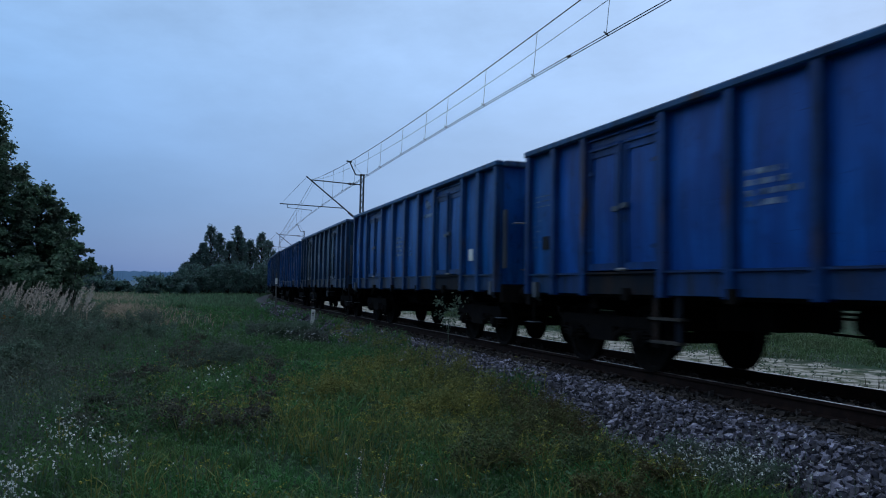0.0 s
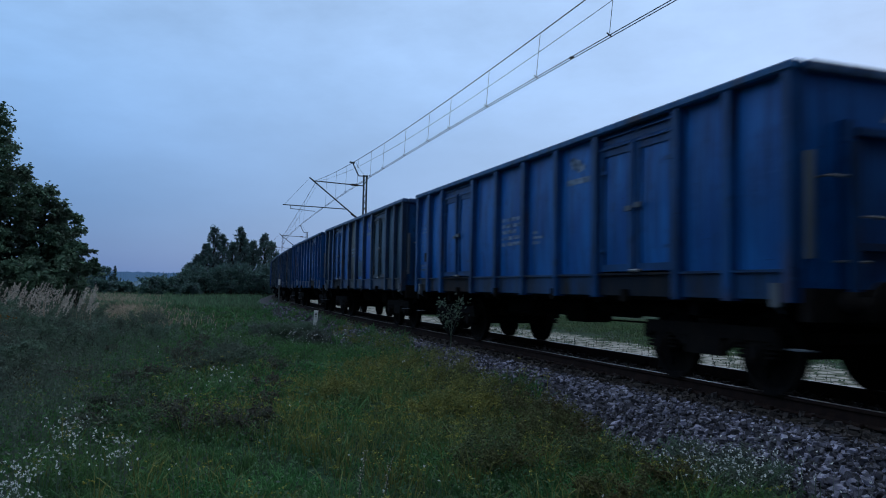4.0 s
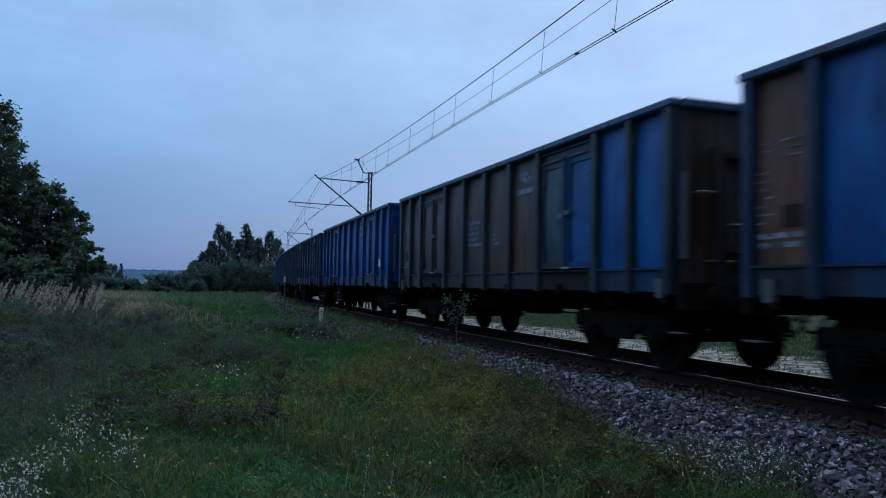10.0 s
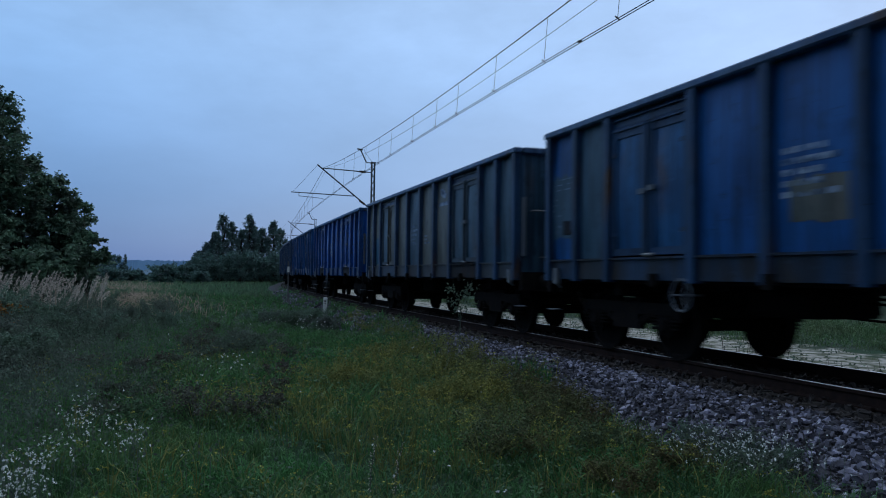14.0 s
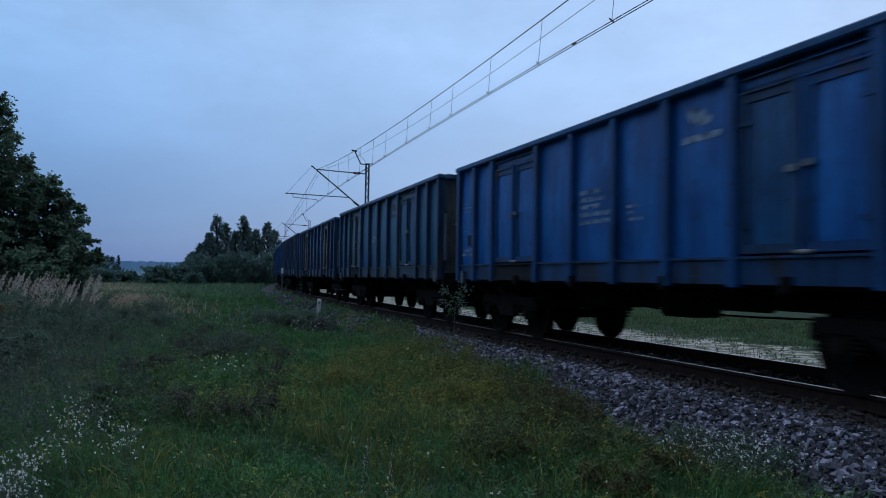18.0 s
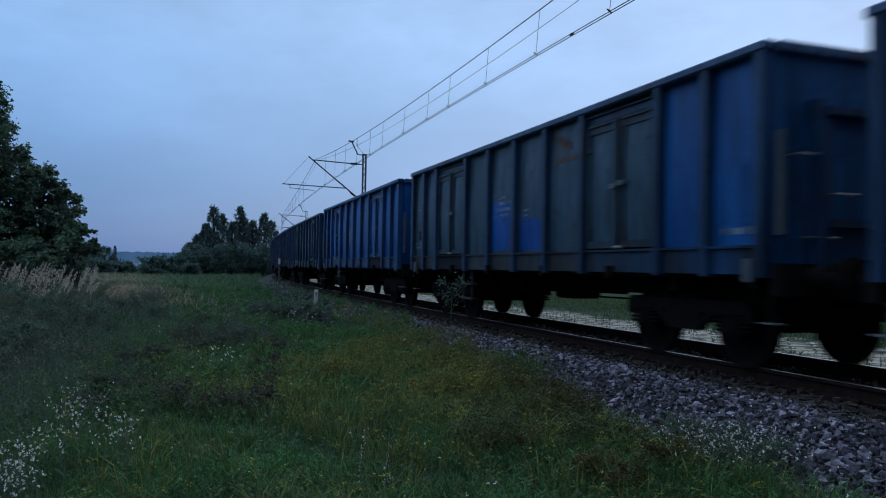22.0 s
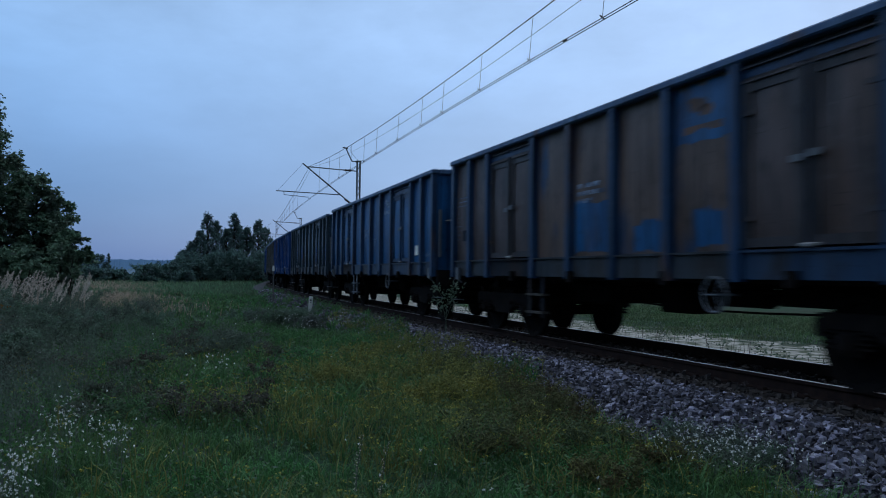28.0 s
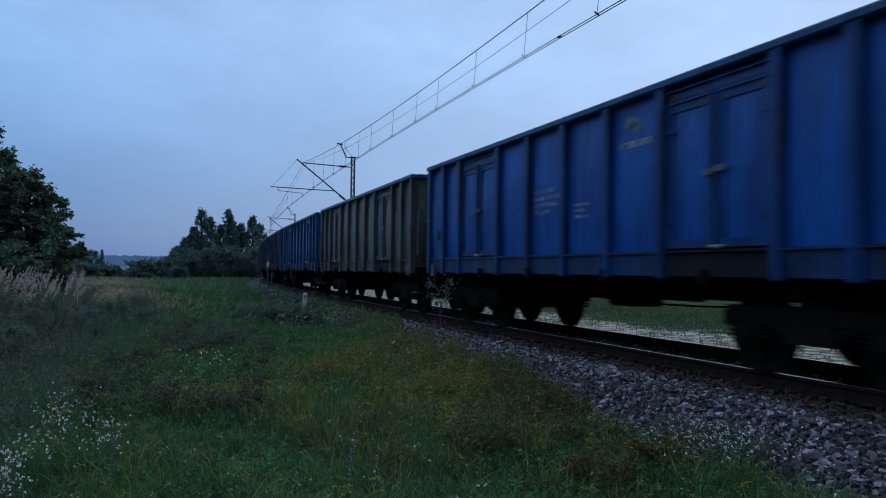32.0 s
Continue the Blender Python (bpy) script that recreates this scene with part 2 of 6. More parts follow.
# rust and oil stain, with the shade by the rails put into the colour
M_STAINED_SHADED = material("rust_stained_shaded_stone", (0.060, 0.050, 0.050), 0.9, 0.0, (0.034, 0.028, 0.027), 14.0, island=0.6)
M_SLEEPER = material("weathered_concrete_sleeper", (0.060, 0.052, 0.047), 0.9, 0.0, (0.040, 0.034, 0.030), 5.0, per_object=0.15)
M_STONE = material("grey_ballast_stone", (0.124, 0.119, 0.162), 0.8, 0.0, (0.082, 0.080, 0.096), 18.0, island=0.85, bump=0.3, bump_scale=60)
M_STONE_ONE = material("grey_ballast_stone_single", (0.124, 0.119, 0.162), 0.8, 0.0, (0.082, 0.080, 0.096), 18.0, per_object=0.85, bump=0.3, bump_scale=60)
M_BED = material("ballast_bed", (0.050, 0.048, 0.052), 0.95, 0.0, (0.028, 0.026, 0.028), 16.0, bump=0.8, bump_scale=22)
M_WIRE = material("copper_wire_dark", (0.03, 0.03, 0.032), 0.6, 0.5, bump=0)
M_MAST = material("galvanised_mast", (0.13, 0.14, 0.15), 0.6, 0.4, (0.09, 0.10, 0.11), 3.0)
M_INSUL = material("brown_insulator", (0.06, 0.035, 0.03), 0.3, 0.0, bump=0)
M_POST = material("white_painted_post", (0.84, 0.84, 0.82), 0.8, 0.0, (0.66, 0.66, 0.64), 6.0)
M_THINPOST = material("grey_concrete_post", (0.13, 0.13, 0.13), 0.85, 0.0, (0.09, 0.09, 0.09), 6.0)
M_BARK = material("bark", (0.05, 0.042, 0.035), 0.9, 0.0, (0.03, 0.025, 0.02), 9.0, bump=0.6, bump_scale=20)


def leafy(name, colour, vary=0.34, second=None, rough=0.65):
    m = material(name, colour, rough, 0.0, second or tuple(c * 0.65 for c in colour), 0.6, (0.35, 0.65), 0.0, island=vary, spec=0.08,
                 third=(0.85 * colour[0], 0.64 * colour[1], 0.78 * colour[2]) if colour[0] < colour[1] < 0.5 else tuple(0.75 * c for c in colour), third_scale=1.1, third_mix=(0.47, 0.66))
    nt = m.node_tree
    b, out = nt.nodes["Principled BSDF"], nt.nodes["Material Output"]
    thru, both = nt.nodes.new("ShaderNodeBsdfTranslucent"), nt.nodes.new("ShaderNodeMixShader")
    both.inputs[0].default_value = 0.25
    nt.links.new(b.inputs["Base Color"].links[0].from_socket, thru.inputs[0])
    nt.links.new(b.outputs[0], both.inputs[1])
    nt.links.new(thru.outputs[0], both.inputs[2])
    nt.links.new(both.outputs[0], out.inputs[0])
    return m


M_GRASS = leafy("green_grass", (0.067, 0.212, 0.073), second=(0.107, 0.184, 0.073))
M_HERB = leafy("herb_leaf", (0.079, 0.165, 0.085), 0.25, (0.105, 0.146, 0.085))
M_GRASS_FAR = leafy("meadow_grass", (0.108, 0.227, 0.115), second=(0.142, 0.200, 0.122))
M_WEED = leafy("dark_weed_leaf", (0.109, 0.179, 0.124), 0.15, (0.135, 0.154, 0.130))
M_YELLOWISH = leafy("yellow_green_weed", (0.232, 0.229, 0.073), second=(0.150, 0.190, 0.078))
M_PALEWEED = leafy("pale_weed_leaf", (0.154, 0.235, 0.178), 0.2, (0.129, 0.192, 0.137))
M_BROWNWEED = leafy("brownish_weed_leaf", (0.108, 0.122, 0.090), 0.3, (0.092, 0.110, 0.086))
M_OLIVE = leafy("olive_weed_leaf", (0.123, 0.139, 0.058), 0.3, (0.086, 0.116, 0.062))
M_YFLOWER = leafy("yellow_flower", (0.38, 0.37, 0.090), 0.3)
M_WFLOWER = leafy("white_flower", (0.84, 0.86, 0.86), 0.1, (0.78, 0.80, 0.80))
M_VERGE = leafy("verge_grass_blade", (0.075, 0.150, 0.065), 0.3, (0.105, 0.140, 0.070))
M_STALK = leafy("dead_stalk", (0.035, 0.030, 0.026), 0.3)
M_DRY = leafy("dry_grass", (0.46, 0.34, 0.26), 0.25, (0.36, 0.29, 0.22))
M_REED = leafy("pale_seed_plume", (0.60, 0.53, 0.47), 0.2, (0.48, 0.42, 0.37))
M_LEAF = leafy("tree_leaf", (0.150, 0.250, 0.168), 0.3)
# far leaves are paler and bluer, with haze mixed into their colour
M_LEAF_FAR = leafy("hazed_far_tree_leaf", (0.130, 0.225, 0.210), 0.25)
M_BUSH_FAR = leafy("hazed_far_bush_leaf", (0.112, 0.200, 0.175), 0.2)
M_AUTUMN = leafy("rusty_leaf", (0.34, 0.16, 0.04), 0.4)
# the haze of distance is painted into these blue base colours
M_RIDGE = material("hazed_far_wood", (0.105, 0.205, 0.34), 0.95, 0.0, (0.085, 0.175, 0.30), 0.02, bump=0)
M_RIDGE_NEAR = material("hazed_middle_wood", (0.10, 0.165, 0.225), 0.95, 0.0, (0.075, 0.13, 0.18), 0.05, bump=0)


def ground_material():
    """Soil and thatch, with a pale sandy strip on the far side of the track."""
    m = material("meadow_soil", (0.028, 0.054, 0.032), 0.95, 0.0, (0.038, 0.048, 0.034), 0.9, bump=0.6, bump_scale=9.0, spec=0.02)
    nt = m.node_tree
    b = nt.nodes["Principled BSDF"]
    old = b.inputs["Base Color"].links[0].from_socket
    coord = nt.nodes.new("ShaderNodeTexCoord")
    dist = nt.nodes.new("ShaderNodeVectorMath")
    dist.operation = "DISTANCE"
    dist.inputs[1].default_value = (TRACK_X + 1 / BEND, 0, -0.5)
    nt.links.new(coord.outputs["Object"], dist.inputs[0])
    off = nt.nodes.new("ShaderNodeMath")
    off.operation, off.inputs[1].default_value = "SUBTRACT", 1 / BEND - 5.0
    nt.links.new(dist.outputs["Value"], off.inputs[0])
    away = nt.nodes.new("ShaderNodeMath")
    away.operation = "ABSOLUTE"
    nt.links.new(off.outputs[0], away.inputs[0])
    n = nt.nodes.new("ShaderNodeTexNoise")
    n.inputs["Scale"].default_value, n.inputs["Detail"].default_value = 1.1, 9.0
    nt.links.new(coord.outputs["Object"], n.inputs["Vector"])
    edge = nt.nodes.new("ShaderNodeMath")
    edge.operation, edge.inputs[1].default_value = "MULTIPLY_ADD", 6.0
    nt.links.new(n.outputs[0], edge.inputs[0])
    nt.links.new(away.outputs[0], edge.inputs[2])
    mask = nt.nodes.new("ShaderNodeMapRange")
    mask.inputs[1].default_value, mask.inputs[2].default_value = 5.7, 5.0
    nt.links.new(edge.outputs[0], mask.inputs[0])
    mix = nt.nodes.new("ShaderNodeMix")
    mix.data_type = "RGBA"
    grit = nt.nodes.new("ShaderNodeTexNoise")
    grit.inputs["Scale"].default_value, grit.inputs["Detail"].default_value = 3.0, 10.0
    nt.links.new(coord.outputs["Object"], grit.inputs["Vector"])
    sand = nt.nodes.new("ShaderNodeValToRGB")
    g = sand.color_ramp.elements
    g[0].position, g[0].color = 0.42, (0.085, 0.095, 0.065, 1)
    g[1].position, g[1].color = 0.56, (0.36, 0.335, 0.305, 1)
    nt.links.new(grit.outputs[0], sand.inputs[0])
    nt.links.new(sand.outputs[0], mix.inputs[7])
    nt.links.new(mask.outputs[0], mix.inputs[0])
    nt.links.new(old, mix.inputs[6])
    nt.links.new(mix.outputs[2], b.inputs["Base Color"])
    return m


M_GROUND = ground_material()

# ---- helpers for building ----


def boxes(bm, *items):
    """Adds boxes (x0, x1, y0, y1, z0, z1) to a bmesh."""
    for x0, x1, y0, y1, z0, z1 in items:
        v = [bm.verts.new((x, y, z)) for x in (x0, x1) for y in (y0, y1) for z in (z0, z1)]
        for f in ((0, 1, 3, 2), (4, 6, 7, 5), (0, 4, 5, 1), (2, 3, 7, 6), (0, 2, 6, 4), (1, 5, 7, 3)):
            bm.faces.new([v[i] for i in f])
    return bm


def tube(bm, a, b, r, n=8, r2=None):
    """Adds a round bar from a to b."""
    a, b = Vector(a), Vector(b)
    q = (b - a).to_track_quat("Z", "Y")
    r2 = r if r2 is None else r2
    rings = []
    for p, rr in ((a, r), (b, r2)):
        rings.append([bm.verts.new(p + q @ Vector((rr * math.cos(2 * math.pi * i / n), rr * math.sin(2 * math.pi * i / n), 0))) for i in range(n)])
    for i in range(n):
        bm.faces.new((rings[0][i], rings[0][(i + 1) % n], rings[1][(i + 1) % n], rings[1][i]))
    bm.faces.new(rings[0][::-1])
    bm.faces.new(rings[1])
    return bm


def bent_bar(bm, pts, r, n=5):
    """Adds one continuous round bar through the points."""
    rings = []
    for i, p in enumerate(pts):
        q = (pts[min(i + 1, len(pts) - 1)] - pts[max(i - 1, 0)]).to_track_quat("Z", "Y")
        rings.append([bm.verts.new(p + q @ Vector((r * math.cos(2 * math.pi * j / n), r * math.sin(2 * math.pi * j / n), 0))) for j in range(n)])
    for lo, hi in zip(rings, rings[1:]):
        for j in range(n):
            bm.faces.new((lo[j], lo[(j + 1) % n], hi[(j + 1) % n], hi[j]))
    bm.faces.new(rings[0][::-1])
    bm.faces.new(rings[-1])
    return bm


def lathe(bm, profile, n=20, turn=None, at=(0, 0, 0)):
    """Turns a profile of (radius, height) round the z axis, laid over by turn and moved to at."""
    turn = turn or Matrix.Identity(3)
    rings = [[bm.verts.new(Vector(at) + turn @ Vector((r * math.cos(2 * math.pi * i / n), r * math.sin(2 * math.pi * i / n), z)))
              for i in range(n)] for r, z in profile]
    for lo, hi in zip(rings, rings[1:]):
        for i in range(n):
            bm.faces.new((lo[i], lo[(i + 1) % n], hi[(i + 1) % n], hi[i]))
    bm.faces.new(rings[0][::-1])
    bm.faces.new(rings[-1])
    return bm


def bevelled(bm, width=0.012):
    bmesh.ops.bevel(bm, geom=[e for e in bm.edges], offset=width, segments=1, affect="EDGES")
    return bm


def mesh_of(name, bm, mat):
    bmesh.ops.recalc_face_normals(bm, faces=bm.faces)
    me = bpy.data.meshes.new(name)
    bm.to_mesh(me)
    bm.free()
    me.materials.append(mat)
    return me


def part(name, bm, mat, parent, label=""):
    ob = new(name, bm if isinstance(bm, bpy.types.Mesh) else mesh_of(name, bm, mat))
    ob.parent = parent
    if label:
        tagged(ob, label)
    return ob


def solid(name, bm, mat, label="", category="", group="", kind=""):
    return tagged(new(name, mesh_of(name, bm, mat)), label, category, group, kind)


def raw_mesh(name, verts, faces, mat, smooth=False):
    """A mesh from arrays: verts (n, 3), faces (m, k)."""
    me = bpy.data.meshes.new(name)
    verts, faces = np.asarray(verts, np.float32), np.asarray(faces, np.int32)
    m, k = faces.shape
    me.vertices.add(len(verts))
    me.vertices.foreach_set("co", verts.ravel())
    me.loops.add(m * k)
    me.loops.foreach_set("vertex_index", faces.ravel())
    me.polygons.add(m)
    me.polygons.foreach_set("loop_start", np.arange(m, dtype=np.int32) * k)
    me.update(calc_edges=True)
    me.materials.append(mat)
    me.polygons.foreach_set("use_smooth", np.full(m, smooth))
    return me


def on_track(s, off=0.0, z=0.0):
    """The point s metres along the track and off metres to its left."""
    a = BEND * s
    return Vector((TRACK_X + (1 - math.cos(a)) / BEND - off * math.cos(a), math.sin(a) / BEND + off * math.sin(a), z))


def track_np(s, off):
    a = BEND * s
    return TRACK_X + (1 - np.cos(a)) / BEND - off * np.cos(a), np.sin(a) / BEND + off * np.sin(a)


def off_np(x, y):
    return np.hypot(x - TRACK_X - 1 / BEND, y) - 1 / BEND


def along(profile, s0, s1, step, off=0.0):
    """A bar with a closed profile of (off, z) points laid along the track."""
    n = max(2, int(round((s1 - s0) / step)) + 1)
    bm = bmesh.new()
    rings = []
    for i in range(n):
        s = s0 + (s1 - s0) * i / (n - 1)
        rings.append([bm.verts.new(on_track(s, off + o, z)) for o, z in profile])
    k = len(profile)
    for lo, hi in zip(rings, rings[1:]):
        for i in range(k):
            bm.faces.new((lo[i], lo[(i + 1) % k], hi[(i + 1) % k], hi[i]))
    bm.faces.new(rings[0])
    bm.faces.new(rings[-1][::-1])
    return bm


# ---- ground and track ----
GROUND = -0.50


def ground_sheet():
    """One sheet that reaches the horizon, finer near the camera."""
    line = lambda ends: np.unique(np.concatenate([np.linspace(a, b, n) for a, b, n in ends]))
    xs = line(((-2500, -60, 12), (-60, -12, 16), (-12, 12, 60), (12, 60, 24), (60, 2500, 12)))
    ys = line(((-2500, -40, 10), (-40, 0, 12), (0, 40, 90), (40, 160, 40), (160, 2500, 14)))
    gx, gy = np.meshgrid(xs, ys)
    z = GROUND + 0.035 * np.sin(gx * 1.7 + 0.6 * gy) * np.sin(gy * 1.1) + 0.03 * np.sin(gx * 0.5 + 2) * np.sin(gy * 0.37)
    z -= 0.07
    verts = np.stack([gx, gy, z], -1).reshape(-1, 3)
    n, w = len(ys), len(xs)
    i = (np.arange(n - 1)[:, None] * w + np.arange(w - 1)[None]).ravel()
    tagged(new("ground", raw_mesh("ground", verts, np.stack([i, i + 1, i + w + 1, i + w], -1), M_GROUND, True)),
           "flat overgrown meadow with a pale sandy strip beyond the track", "ground", kind="structure")


ground_sheet()
S0, S1 = -40, 500
bed = solid("ballast_bed", along([(2.75, -0.58), (1.95, -0.215), (1.2, -0.20), (-1.2, -0.20), (-1.9, -0.24), (-2.6, -0.58)], S0, S1, 4.0), M_BED,
            "bed of grey crushed stone under the track", "ballast", kind="structure")


def rail_set():
    foot = [(-0.07, -0.172), (-0.07, -0.16), (-0.012, -0.145), (-0.009, -0.05), (-0.036, -0.036), (-0.036, -0.005), (-0.03, -0.0015),
            (0.03, -0.0015), (0.036, -0.005), (0.036, -0.036), (0.009, -0.05), (0.012, -0.145), (0.07, -0.16), (0.07, -0.172)]
    for off, name in ((0.7535, "rail"), (-0.7535, "rail")):
        r = solid(name, along(foot, S0, S1, 2.0, off), M_RAIL, "rusty steel rail with a polished running surface", "rail", "rails of the track", "structure")
        part("rail_head", along([(-0.024, -0.006), (-0.024, 0.0), (0.024, 0.0), (0.024, -0.006)], S0, S1, 2.0, off), M_RAILHEAD, r, "polished running surface")


rail_set()

# ---- wagons ----
# Wagon space: x along the track away from the camera's end, y to the left (the camera's side), z up from the rails.
POSTS = [0.0, 1.0, 1.95, 3.9, 5.15, 6.4, 7.65, 8.9, 10.85, 11.8, 12.8]     # from the far end
HALF, TOP, SILL, FLOOR = 6.4, 3.54, 1.40, 1.08
DOORS = (2, 7)
BULGE = 0.040


def panel_mesh(w, h):
    """A steel panel, bulged outwards by the load, its far edge at x = 0 going to -w."""
    bm = bmesh.new()
    nx, nz = 6, 8
    grid = [[bm.verts.new((-w * i / nx, BULGE * (math.sin(math.pi * i / nx) ** 0.5 * math.sin(math.pi * j / nz)), h * j / nz)) for j in range(nz + 1)] for i in range(nx + 1)]
    back = [[bm.verts.new((-w * i, -0.03, h * j)) for j in (0, 1)] for i in (0, 1)]
    for i in range(nx):
        for j in range(nz):
            bm.faces.new((grid[i][j], grid[i + 1][j], grid[i + 1][j + 1], grid[i][j + 1]))
    bm.faces.new((back[0][0], back[0][1], back[1][1], back[1][0]))
    bm.faces.new([grid[i][0] for i in range(nx + 1)] + [back[1][0], back[0][0]])
    bm.faces.new([grid[i][nz] for i in range(nx, -1, -1)] + [back[0][1], back[1][1]])
    bm.faces.new([grid[0][j] for j in range(nz, -1, -1)] + [back[0][0], back[0][1]])
    bm.faces.new([grid[nx][j] for j in range(nz + 1)] + [back[1][1], back[1][0]])
    return bm


def wheel_mesh():
    bm = bmesh.new()
    over = Euler((math.pi / 2, 0, 0)).to_matrix()
    for side in (1, -1):
        prof = [(0.10, -0.09), (0.40, -0.03), (0.42, -0.065), (0.46, -0.065), (0.455, 0.05), (0.485, 0.055), (0.485, 0.075), (0.41, 0.075), (0.39, 0.02), (0.10, 0.08)]
        lathe(bm, [(r, -z * side) for r, z in prof] if side > 0 else [(r, z) for r, z in prof], 24, over, (0, 0.75 * side, 0))
        tube(bm, (0, 0.80 * side, 0), (0, 0.98 * side, 0), 0.09, 10)
        # balance weights, which show the turning
        for a in (0.3, 0.3 + math.pi):
            boxes(bm, (0.26 * math.cos(a) - 0.05, 0.26 * math.cos(a) + 0.05, 0.77 * side, 0.825 * side, 0.26 * math.sin(a) - 0.05, 0.26 * math.sin(a) + 0.05))
    tube(bm, (0, -0.8, 0), (0, 0.8, 0), 0.085, 10)
    return bm


def build_bogie(x, parent):
    frame_bm = bmesh.new()
    boxes(frame_bm, (-0.25, 0.25, -0.94, 0.94, 0.56, 0.82), (-1.27, 1.27, -0.05, 0.05, 0.60, 0.68), (-1.27, -1.19, -0.94, 0.94, 0.58, 0.70), (1.19, 1.27, -0.94, 0.94, 0.58, 0.70))
    bogie = part("bogie", frame_bm, M_UNDER, parent, "grimy black two-axle bogie")
    bogie.location = (x, 0, 0)
    for side in (1, -1):
        y = 1.0 * side
        frame_bm = bmesh.new()
        boxes(frame_bm, (-1.22, 1.22, y - 0.05, y + 0.05, 0.60, 0.76), (-0.34, 0.34, y - 0.06, y + 0.06, 0.38, 0.60))
        for s in (1, -1):
            tube(frame_bm, (0.34 * s, y, 0.47), (0.72 * s, y, 0.68), 0.06, 6)
            boxes(frame_bm, (1.22 * s - 0.05, 1.22 * s + 0.05, y - 0.05, y + 0.05, 0.52, 0.70))
        part("side_frame", frame_bm, M_UNDER, bogie)
    for side in (1, -1):
        for s in (1, -1):
            box = bmesh.new()
            boxes(box, (0.9 * s - 0.15, 0.9 * s + 0.15, 0.93 * side - 0.08, 0.93 * side + 0.10, 0.34, 0.62))
            lathe(box, [(0.10, 0.0), (0.10, 0.05), (0.06, 0.07)], 10, Euler((-math.pi / 2 * side, 0, 0)).to_matrix(), (0.9 * s, 1.03 * side if side > 0 else -1.01, 0.46))
            part("axle_box", box, M_UNDER, bogie)
            for dx in (-0.24, 0.24):
                sp = bmesh.new()
                for k in range(4):
                    lathe(sp, [(0.055, 0.0), (0.078, 0.018), (0.055, 0.036)], 10, None, (0.9 * s + dx, 1.0 * side, 0.40 + 0.052 * k))
                part("spring", sp, M_UNDER, bogie)
    return bogie


